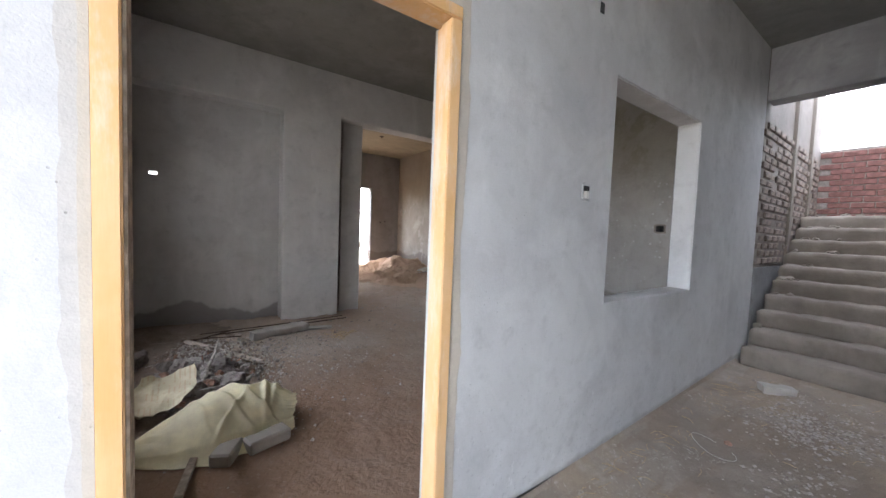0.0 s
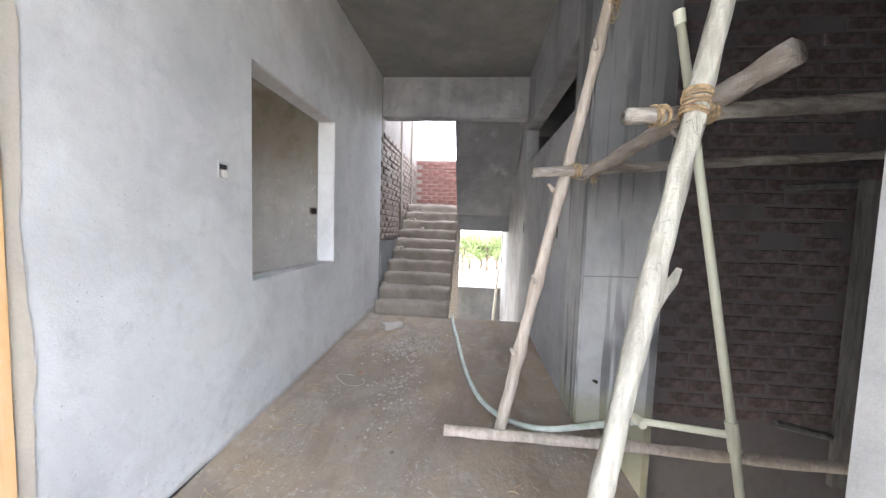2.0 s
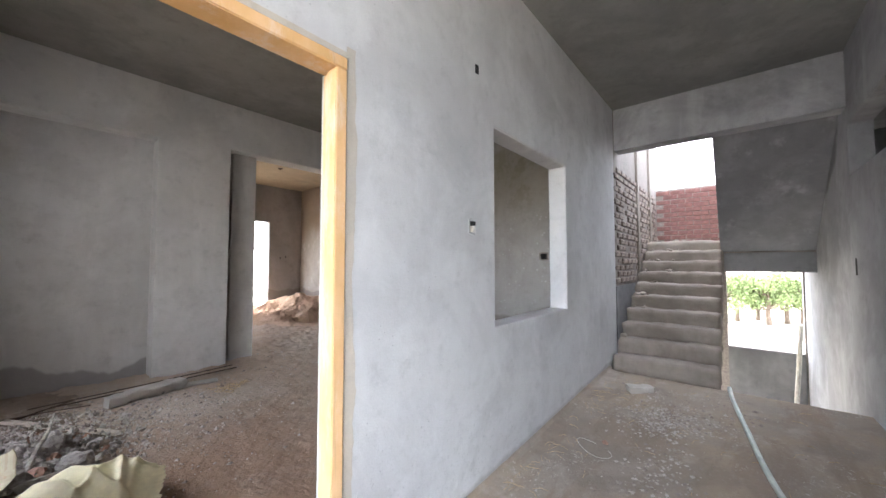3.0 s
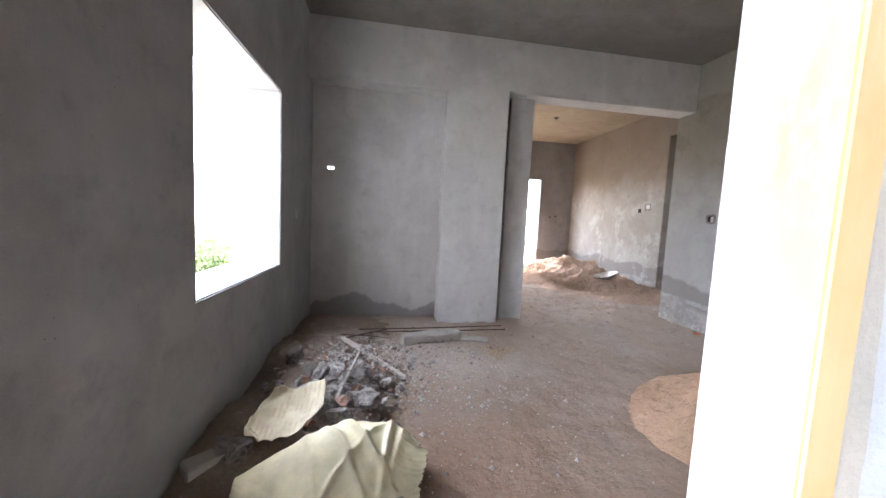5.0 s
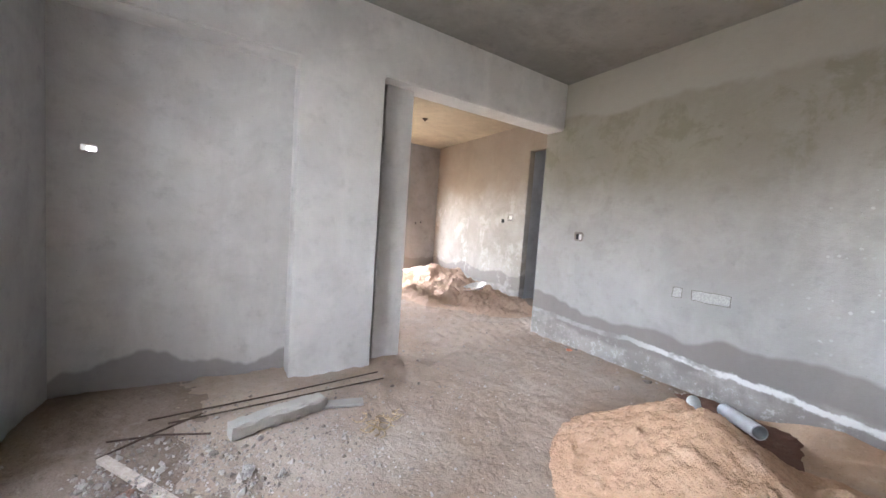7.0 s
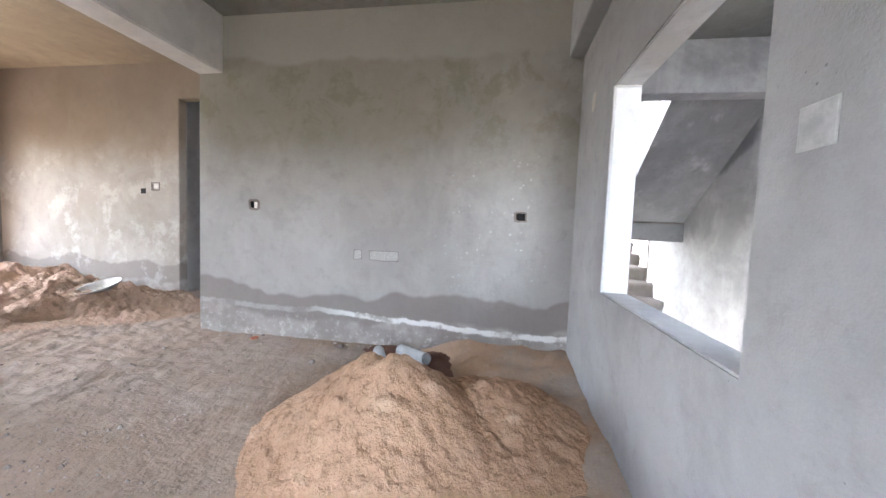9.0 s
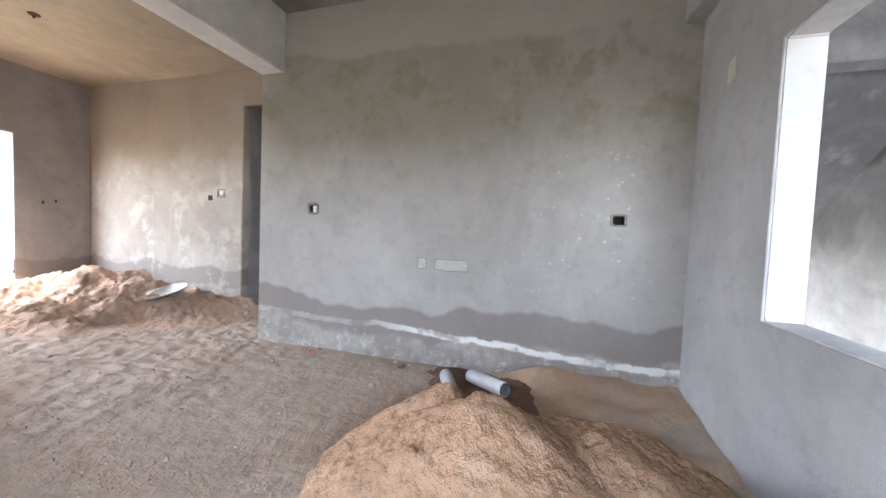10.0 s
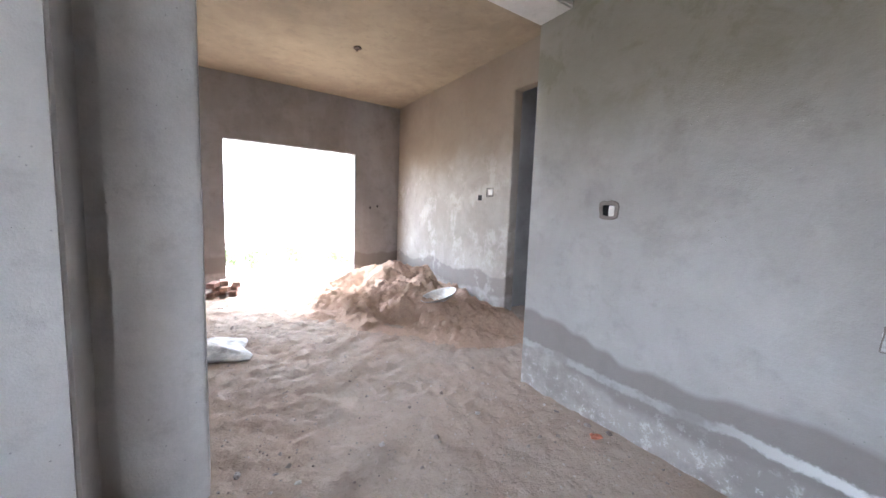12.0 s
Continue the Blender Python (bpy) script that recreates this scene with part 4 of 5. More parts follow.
# ---- pipes, basin, sacks ----
def open_pipe(label, a, b, r, material):
    t = thing("pipe_offcut", label, "pipe", "pipe offcuts")
    a, b = Vector(a), Vector(b)
    d = (b - a).normalized()
    bm = tube([a, b], r, 20, cap=False)
    tube([b, a], r * 0.88, 20, bm, cap=False)
    part("pipe", bm, material, t, smooth=True)
    s = d.cross(Vector((0, 0, 1))).normalized()
    u = d.cross(s)
    for e in (a, b):
        bm = bmesh.new()
        o = [bm.verts.new(e + (s * math.cos(q) + u * math.sin(q)) * r) for q in np.linspace(0, 2 * math.pi, 20, False)]
        i2 = [bm.verts.new(e + (s * math.cos(q) + u * math.sin(q)) * r * 0.88) for q in np.linspace(0, 2 * math.pi, 20, False)]
        for k in range(20):
            bm.faces.new([o[k], o[(k + 1) % 20], i2[(k + 1) % 20], i2[k]])
        part("cut_edge", bm, material, t)


open_pipe("short grey plastic pipe offcut beside the sand", (4.03, 1.87, 0.05), (3.66, 1.70, 0.055), 0.05, M_PVCGREY)
open_pipe("grey plastic pipe offcut lying against the sand", (4.10, 1.68, 0.052), (3.82, 1.38, 0.10), 0.052, M_PVCGREY)

basin = thing("basin", "dusty metal head-pan lying on the sand heap", "basin", at=(4.63, 5.72, 0.235))
prof = [(0.0, 0.0), (0.11, 0.002), (0.17, 0.03), (0.22, 0.08), (0.235, 0.085), (0.232, 0.079), (0.215, 0.072), (0.165, 0.036), (0.10, 0.012), (0.0, 0.010)]
bm = bmesh.new()
rings = [[bm.verts.new((r * math.cos(q), r * math.sin(q), z)) for q in np.linspace(0, 2 * math.pi, 28, False)] for r, z in prof[1:-1]]
for a, b in zip(rings, rings[1:]):
    for i in range(28):
        bm.faces.new([a[i], a[(i + 1) % 28], b[(i + 1) % 28], b[i]])
bm.faces.new(rings[0][::-1])
bm.faces.new(rings[-1])
part("pan", bm, M_BASIN, basin, smooth=True)
basin.rotation_euler = (radians(-12), radians(-14), 0.4)


def cloth(name, label, category, material, place, nu, nv, thick=0.004):
    """A soft sheet: place(u, v) with u and v from 0 to 1, given a little thickness."""
    bm = bmesh.new()
    g = [[bm.verts.new(place(i / nu, j / nv)) for i in range(nu + 1)] for j in range(nv + 1)]
    for j in range(nv):
        for i in range(nu):
            bm.faces.new([g[j][i], g[j][i + 1], g[j + 1][i + 1], g[j + 1][i]])
    ob = tagged(part(name, bm, material, smooth=True), label, category)
    m = ob.modifiers.new("thickness", 'SOLIDIFY')
    m.thickness = thick
    return ob


def crumple(u, v, n, seed):
    """Flat facets between random corners of a skewed grid: sharp folds, as in stiff woven plastic."""
    x, y = u * n + v * 0.9, v * n * 0.62 - u * 0.7
    i, j = math.floor(x), math.floor(y)
    fx, fy = x - i, y - j

    def corner(a, b):
        return (math.sin(a * 127.1 + b * 311.7 + seed * 74.7) * 43758.5453) % 1.0

    if fx + fy < 1:
        return corner(i, j) * (1 - fx - fy) + corner(i + 1, j) * fx + corner(i, j + 1) * fy
    return corner(i + 1, j + 1) * (fx + fy - 1) + corner(i, j + 1) * (1 - fx) + corner(i + 1, j) * (1 - fy)


def sack_shape(u, v):
    """The body: a stiff sheet humped over bricks, pointed at one end and torn at the other, with a few long creases."""
    torn = 0.030 * noise.noise((v * 9, 3, 0)) + 0.014 * noise.noise((v * 31, 5, 0))
    x = -0.09 + 0.82 * u + (torn - 0.10 * abs(v - 0.45)) * max(0.0, u - 0.8) / 0.2
    front = 1.16 - 0.23 * math.sin(0.85 * math.pi * u ** 0.8) + 0.018 * noise.noise((u * 8, 1, 2))
    back = 1.22 + 0.27 * math.sin(math.pi * (0.05 + 0.75 * u))
    y = front + (back - front) * v
    arch = math.sin(math.pi * (0.04 + 0.80 * v ** 1.25)) ** 1.1
    lift = 0.03 + 0.19 * math.sin(math.pi * min(1.0, 0.04 + 0.74 * u)) ** 1.2
    h = 0.012 + lift * arch
    crease = 0.0
    for k, (a, b, d) in enumerate(((0.62, -0.45, 0.030), (0.50, -0.38, 0.022), (0.80, 0.10, 0.026), (0.88, 0.22, 0.020), (0.70, 0.55, 0.014), (0.36, -0.20, 0.012))):
        off = u - a - b * (v - 0.6) + 0.02 * noise.noise((v * 5, k, 1))
        crease += d * math.exp(-(off / 0.022) ** 2) * max(0.0, math.sin(math.pi * min(1.0, v * 1.05)))
    h += crease + 0.016 * (crumple(u, v, 5, 1) - 0.5) + (0.010 + 0.026 * max(0.0, u - 0.6)) * (crumple(u, v, 13, 2) - 0.5)
    rim = min(1.0, 5 * v + 0.25, 7 * (1 - v) + 0.25)
    return (x, y, max(0.008, h * rim))


sack = thing("cement_sack", "empty yellow woven cement sack draped over bricks", "sack")
body = cloth("body", "", "", M_SACK, sack_shape, 150, 90, 0.003)
body.parent = sack


def sack_mouth(u, v):
    """The printed open end, a shallow rounded hollow folded back over the rubble, its far rim standing up."""
    a, b = 2 * u - 1, 2 * v - 1
    x = 0.04 + 0.165 * a * math.sqrt(1 - b * b / 2.7) + 0.03 * b + 0.02 * noise.noise((a * 2, b * 2, 4))
    y = 1.54 + 0.155 * b * math.sqrt(1 - a * a / 2.7) + 0.02 * noise.noise((a * 2, b * 2, 8))
    z = 0.150 + 0.035 * b + 0.035 * a * a + 0.05 * max(0.0, b) ** 3 * (0.6 + 0.7 * u)
    return (x, y, z + 0.040 * (crumple(u, v, 3, 25) - 0.5) + 0.022 * (crumple(u, v, 8, 26) - 0.5))


flap = cloth("flap", "printed mouth of the sack", "", M_SACKPRINT, sack_mouth, 60, 48, 0.003)
flap.parent = sack


def white_sack(u, v):
    return (1.95 + 0.56 * u + 0.05 * noise.noise((v * 3, 1, 0)), 5.52 + 0.6 * v - 0.12 * u + 0.05 * noise.noise((u * 3, 2, 0)),
            0.015 + (0.02 + 0.07 * crumple(u, v, 4, 31) + 0.03 * crumple(u, v, 9, 32)) * math.sin(math.pi * u) ** 0.5 * math.sin(math.pi * v) ** 0.5)


cloth("white_sack", "crumpled dirty white woven sack on the floor", "sack", M_DULLSACK, white_sack, 50, 40)


def brick_mesh(name, l, w, h, material, chip=0.006):
    bm = box(-l / 2, l / 2, -w / 2, w / 2, -h / 2, h / 2)
    bmesh.ops.bevel(bm, geom=list(bm.edges), offset=chip, segments=1, affect='EDGES')
    return mesh_of(name, bm, material)


ME_BRICK = brick_mesh("brick", 0.225, 0.105, 0.07, M_BRICKLOOSE)
rnd = random.Random(4)
for k in range(9):
    ob = tagged(new("brick", ME_BRICK), "dusty red brick stacked beside the doorway", "brick", "bricks by the doorway")
    ob.matrix_world = pose(2.26 + 0.13 * (k % 3) + rnd.uniform(-0.02, 0.02), 8.15 + 0.14 * (k % 2), 0.03 + 0.07 * (k // 3), 0, 0, 80 + rnd.uniform(-15, 15))
ME_BLOCK = brick_mesh("block", 0.225, 0.105, 0.07, M_BLOCK, 0.010)
for x, y, z, a in ((0.35, 0.99, 0.03, 62), (0.14, 1.33, 0.03, 60), (0.53, 0.985, 0.03, 16), (0.42, 1.36, 0.03, 5), (-0.24, 1.36, 0.05, 40)):
    ob = tagged(new("brick", ME_BLOCK), "grey mortar-covered brick under the crumpled sack", "brick", "bricks under the sack")
    ob.matrix_world = pose(x, y, z, 0, 0, a)

# ---- rubble corner ----
heap("soil_heap", "dark earth and crumbs under the rubble", M_SOIL, [(0.05, 2.2, 0.15, 0.72), (-0.25, 1.6, 0.14, 0.55), (-0.25, 2.75, 0.14, 0.85), (-0.15, 3.5, 0.09, 0.8)], -0.362, 0.9, 0.9, 3.98, 0.02, 0.02, 0.035, category="soil heap")
big = ((0.09, 1.90, 0.12), (0.18, 1.77, 0.11), (0.36, 2.06, 0.13), (0.44, 1.78, 0.13), (0.02, 2.18, 0.12), (0.22, 2.02, 0.11), (-0.16, 2.45, 0.13), (0.33, 2.28, 0.09), (0.28, 1.66, 0.09))
for k, (x, y, size) in enumerate(big):
    ob = tagged(part("rubble_block", rock(size * 0.9, k + 401, flat=0.85), M_RUBBLE), "large broken block of mortar in the rubble heap", "rubble", "rubble heap")
    ob.location = (x, y, 0.06 + 0.25 * size)
rnd = random.Random(11)
for k in range(130):
    a, d = rnd.uniform(0, 2 * math.pi), rnd.random() ** 0.6
    x, y = 0.15 + 0.50 * d * math.cos(a), 2.12 + 0.56 * d * math.sin(a)
    x = max(-0.30, x)
    size = rnd.uniform(0.03, 0.088) * (1.1 - 0.5 * d)
    z = max(0.0, 0.13 * (1 - d)) + size * 0.2
    ob = tagged(part("rubble_lump", rock(size, k + 1), M_RUBBLE if rnd.random() < 0.85 else M_BRICKLOOSE), "broken grey mortar lump in the rubble heap", "rubble", "rubble heap")
    ob.location = (x, y, z)
for k, (x, y, s) in enumerate(((-0.30, 2.34, 0.07), (-0.18, 2.95, 0.05), (-0.28, 3.1, 0.06), (0.05, 2.98, 0.045), (-0.30, 3.5, 0.05), (0.78, 2.62, 0.035), (0.62, 2.85, 0.03), (0.86, 2.9, 0.02), (-0.24, 2.62, 0.10), (-0.05, 2.72, 0.08), (-0.26, 1.62, 0.13), (-0.2, 1.42, 0.11), (0.93, 2.52, 0.028), (1.32, 2.72, 0.024), (0.7, 1.9, 0.02), (3.72, 2.35, 0.03), (1.1, 3.05, 0.02), (4.15, 2.3, 0.045))):
    tagged(part("stone", rock(s, k + 140), M_RUBBLE), "loose grey stone on the dusty floor", "stone", "loose stones").location = (x, y, s * 0.35)

rnd = random.Random(21)
for k in range(46):
    q = rnd.random()
    x, y = (4.29 - abs(rnd.gauss(0, 0.05)), rnd.uniform(0.5, 3.7)) if k < 30 else (2.9 + rnd.uniform(-0.65, 1.4), 3.80 + rnd.uniform(-0.1, 0.3)) if k < 36 else (-0.33 + abs(rnd.gauss(0, 0.05)), rnd.uniform(2.6, 3.9))
    size = rnd.uniform(0.008, 0.026) * (1.6 if rnd.random() < 0.12 else 1)
    tagged(part("mortar_crumb", rock(size, 500 + k), M_BLOCK if q < 0.35 else M_RUBBLE), "small mortar crumb along the foot of the wall", "debris", "mortar crumbs").location = (x, y, floor_height(x, y) + size * 0.25)
bm = bmesh.new()
for k in range(1700):
    a, d = rnd.uniform(0, 2 * math.pi), rnd.random() ** 0.7
    x, y = max(-0.34, 0.2 + 0.66 * d * math.cos(a)), 2.3 + 0.95 * d * math.sin(a)
    s = rnd.uniform(0.004, 0.014) * (1.9 if rnd.random() < 0.16 else 1)
    z = max(0.0, 0.15 * (1 - d * 1.05)) + 0.006
    e = Euler((rnd.uniform(0, 6), rnd.uniform(0, 6), rnd.uniform(0, 6))).to_matrix()
    vs = [bm.verts.new(Vector((x, y, z)) + e @ Vector(q) * s * rnd.uniform(0.7, 1.2)) for q in ((1, 0, 0), (0, 1, 0), (-1, 0, 0), (0, -1, 0), (0, 0, 0.8), (0, 0, -0.8))]
    for i in range(4):
        bm.faces.new([vs[i], vs[(i + 1) % 4], vs[4]]), bm.faces.new([vs[(i + 1) % 4], vs[i], vs[5]])
tagged(part("rubble_fragments", bm, M_GRIT), "small broken mortar fragments round the rubble heap", "rubble", kind="stuff")

# grit scattered on the floors
bm = bmesh.new()
rnd = random.Random(5)
for k in range(7300):
    if k < 3500:
        x, y = rnd.gauss(0.75, 0.5), rnd.gauss(2.6, 0.6)
    elif k < 3900:
        x, y = rnd.uniform(-0.3, 4.2), rnd.uniform(0.4, 3.7)
    elif k < 6700:
        x, y = rnd.uniform(1.0, 4.3), rnd.uniform(2.6, 7.5)
    else:
        x, y = rnd.gauss(3.9, 0.45), rnd.gauss(-0.75, 0.28)
    if not (-0.33 < x < 4.3) or (3.6 < y < 4.1 and x < 2.3) or (-0.05 < y < 0.2) or y < -2:
        continue
    s = rnd.uniform(0.003, 0.010) * (2.3 if rnd.random() < (0.13 if k < 3500 else 0.06) else 1)
    h = floor_height(x, y) if y > 0 else porch_height(x, y)
    vs = [bm.verts.new((x + s * rnd.uniform(0.6, 1.2) * dx, y + s * rnd.uniform(0.6, 1.2) * dy, h + s * dz * rnd.uniform(0.5, 0.9))) for dx, dy, dz in ((1, 0, 0), (0, 1, 0), (-1, 0, 0), (0, -1, 0), (0.2, 0.1, 1.1))]
    for i in range(4):
        bm.faces.new([vs[i], vs[(i + 1) % 4], vs[4]])
tagged(part("grit", bm, M_GRIT), "scattered mortar grit on the floor", "grit", kind="stuff")

bm = bmesh.new()
for k in range(1200):
    x, y = (rnd.gauss(3.58, 0.16), rnd.gauss(-0.72, 0.15)) if k < 850 else (rnd.gauss(2.6, 0.3), rnd.gauss(-0.8, 0.12))
    s = rnd.uniform(0.004, 0.017)
    h = porch_height(x, y)
    vs = [bm.verts.new((x + s * rnd.uniform(0.4, 1.8) * dx, y + s * rnd.uniform(0.4, 1.4) * dy, h + s * dz)) for dx, dy, dz in ((1, 0, 0), (0, 1, 0), (-1, 0, 0), (0, -1, 0), (0.2, 0.1, 0.3))]
    for i in range(4):
        bm.faces.new([vs[i], vs[(i + 1) % 4], vs[4]])
tagged(part("mortar_crumbs", bm, M_GRIT), "dried mortar crumbs on the porch floor", "debris", kind="stuff")
bm = bmesh.new()
for k in range(130):
    x, y = rnd.uniform(1.1, 4.4), (-0.09 - abs(rnd.gauss(0, 0.12))) if k < 90 else rnd.uniform(-1.8, -0.3)
    a, l, h = rnd.uniform(0, 6.3), rnd.uniform(0.015, 0.06), porch_height(x, y) + 0.004
    dx, dy = math.cos(a) * l, math.sin(a) * l
    tube([(x - dx, y - dy, h), (x + 0.2 * dy, y - 0.2 * dx, h + 0.006), (x + dx, y + dy, h)], 0.0016, 4, bm)
tagged(part("straw", bm, M_STRAW), "scattered bits of straw and twig on the porch floor", "straw", kind="stuff")
tagged(part("brick_chip", rock(0.03, 88, flat=0.5), M_BRICKLOOSE), "small red brick chip on the porch floor", "brick chip").location = (2.93, -0.434, porch_height(2.93, -0.434) + 0.006)

slab = tagged(part("concrete_block", rough_box(-0.31, 0.31, -0.058, 0.058, 0, 0.10, 0.02, 0.017, 5, 0.014), M_BLOCK), "rough concrete block lying on the floor", "block")
slab.matrix_world = pose(0.99, 3.08, -0.01, 0, 0, 15.5)
bm = box(-0.14, 0.14, -0.05, 0.05, 0, 0.02, 0.004)
tagged(part("broken_tile", bm, M_BLOCK), "thin broken cement piece on the floor", "debris").matrix_world = pose(1.43, 3.10, 0.0, 0, 0, -14)
tagged(part("timber_batten", box(-0.44, 0.44, -0.022, 0.022, 0, 0.022, 0.003), M_BATTEN), "pale weathered wooden batten across the rubble", "batten").matrix_world = pose(0.41, 2.55, 0.055, 0, 4, -52.6)
tagged(part("timber_stick", tube([(-0.22, 0, 0), (-0.05, 0.006, 0.004), (0.1, -0.004, 0), (0.24, 0.01, 0)], [0.014, 0.013, 0.010, 0.006], 8), M_PALE_LONG), "short wooden stick stuck in the rubble", "stick").matrix_world = pose(0.30, 1.98, 0.16, 0, -30, 70)
tagged(part("timber_stick", box(-0.3, 0.3, -0.018, 0.018, 0, 0.02, 0.003), M_RAWWOOD), "pale wooden stick under the sack", "stick").matrix_world = pose(0.20, 1.02, 0.012, 0, 0, 78)
for k, (a, b) in enumerate((((0.26, 3.37, 0.02), (1.85, 3.50, 0.02)), ((0.37, 3.28, 0.02), (1.85, 3.36, 0.02)), ((0.0, 2.95, 0.03), (0.55, 3.25, 0.06)), ((0.1, 3.2, 0.02), (0.6, 3.0, 0.05)))):
    mid = (Vector(a) + Vector(b)) / 2 + Vector((0, 0.015 * (k - 1), 0))
    tagged(part("rebar", tube([a, mid, b], 0.006, 6), M_IRON), "thin rusty steel rod on the floor", "rod", "steel rods")
for k in range(12):
    x, y = 1.62 + rnd.uniform(-0.12, 0.16), 2.75 + rnd.uniform(-0.12, 0.12)
    a = rnd.uniform(0, 6.3)
    pts = [(x + 0.09 * q * math.cos(a + q), y + 0.09 * q * math.sin(a + q), floor_height(x, y) + 0.014 + 0.012 * math.sin(q * 3)) for q in np.linspace(-1, 1, 6)]
    tagged(part("dry_twig", tube(pts, 0.0045, 5), M_ROPE), "dry brown twig on the floor", "twig", "twigs")
tagged(part("brick_chip", rock(0.04, 77), M_CHIP), "small orange-red brick chip near the wall", "brick chip").location = (4.18, 3.245, floor_height(4.18, 3.245) + 0.014)

# ---- porch things ----
chunk = tagged(part("brick_piece", rough_box(-0.12, 0.12, -0.05, 0.05, 0, 0.07, 0.025, 0.010, 2, 0.008), M_BLOCK), "mortar-covered broken brick on the porch floor", "brick")
chunk.matrix_world = pose(4.12, -0.43, porch_height(4.12, -0.43) - 0.004, 0, 0, -52)
loop = [(2.81 + 0.075 * math.cos(a) + 0.06 * math.sin(a), -0.383 + 0.13 * math.sin(a) * (1 + 0.2 * math.cos(a))) for a in np.linspace(0, 5.6, 26)]
loop = [(x, y, porch_height(x, y) + 0.006) for x, y in loop]
tagged(part("wire_loop", tube(loop, 0.0018, 6), M_BASIN), "pale loop of binding wire on the floor", "wire")
hose_pts = [(4.66, -1.10, -0.10), (4.62, -1.10, 0.04), (4.3, -1.13, 0.02), (3.6, -1.22, 0.02), (3.0, -1.30, 0.02), (2.55, -1.40, 0.02), (2.30, -1.52, 0.03), (2.20, -1.66, 0.03), (2.09, -1.80, 0.085), (1.941, -1.93, 0.199), (1.785, -1.999, 0.311), (1.641, -2.057, 0.410)]


def smooth_path(pts, n=8):
    """Catmull-Rom points through pts."""
    p = [Vector(q) for q in pts]
    p = [p[0] * 2 - p[1], *p, p[-1] * 2 - p[-2]]
    out = []
    for i in range(1, len(p) - 2):
        for k in range(n):
            t = k / n
            out.append(0.5 * (2 * p[i] + (p[i + 1] - p[i - 1]) * t + (2 * p[i - 1] - 5 * p[i] + 4 * p[i + 1] - p[i + 2]) * t * t + (3 * p[i] - p[i - 1] - 3 * p[i + 1] + p[i + 2]) * t ** 3))
    return out + [p[-2]]


tagged(part("hose", tube(smooth_path(hose_pts), 0.016, 10), M_HOSE, smooth=True), "pale green water hose trailing along the floor", "hose")


def pole(name, label, a, b, r0, r1, seed, knots=(), wood=M_PALE, stub=None):
    """A crooked peeled branch from a to b."""
    a, b = Vector(a), Vector(b)
    n, pts, rad = 64, [], []
    for k in range(n + 1):
        t = k / n
        off = Vector((noise.noise((t * 2.2, seed, 0)), noise.noise((t * 2.2, seed, 5)), 0)) * 0.022 * math.sin(math.pi * t)
        pts.append(a.lerp(b, t) + off)
        rad.append((r0 + (r1 - r0) * t) * (1 + 0.12 * noise.noise((t * 14, seed, 9)) + 0.05 * noise.noise((t * 60, seed, 2)) + sum(0.22 * math.exp(-((t - q) / 0.018) ** 2) for q in knots)))
    t = thing(name, label, "pole", "scaffold poles")
    stem = part("stem", tube(pts, rad, 18, wobble=0.22, seed=seed), wood, t, smooth=True)
    for q in knots:
        k = min(n - 1, int(q * n))
        way = (pts[k + 1] - pts[k]).normalized()
        if stub:
            # a broken side branch, hooked up at its end
            p, d, r = pts[k], Vector(stub).normalized(), rad[k]
            part("knot", tube([p - way * r * 1.6, p + d * r * 1.0 - way * r * 0.2, p + d * r * 1.9 + way * r * 0.5, p + d * r * 2.2 + way * r * 1.5], [r * 0.75, r * 0.62, r * 0.40, r * 0.22], 10, None, 0.3, seed), wood, stem, smooth=True)
            continue
        out = way.cross(Vector((math.sin(q * 40), math.cos(q * 40), 0.3))).normalized()
        part("knot", tube([pts[k], pts[k] + out * rad[k] * 1.3 + way * 0.015, pts[k] + out * rad[k] * 2.1 + way * 0.04], [rad[k] * 0.6, rad[k] * 0.4, rad[k] * 0.18], 8), wood, stem)
    return t


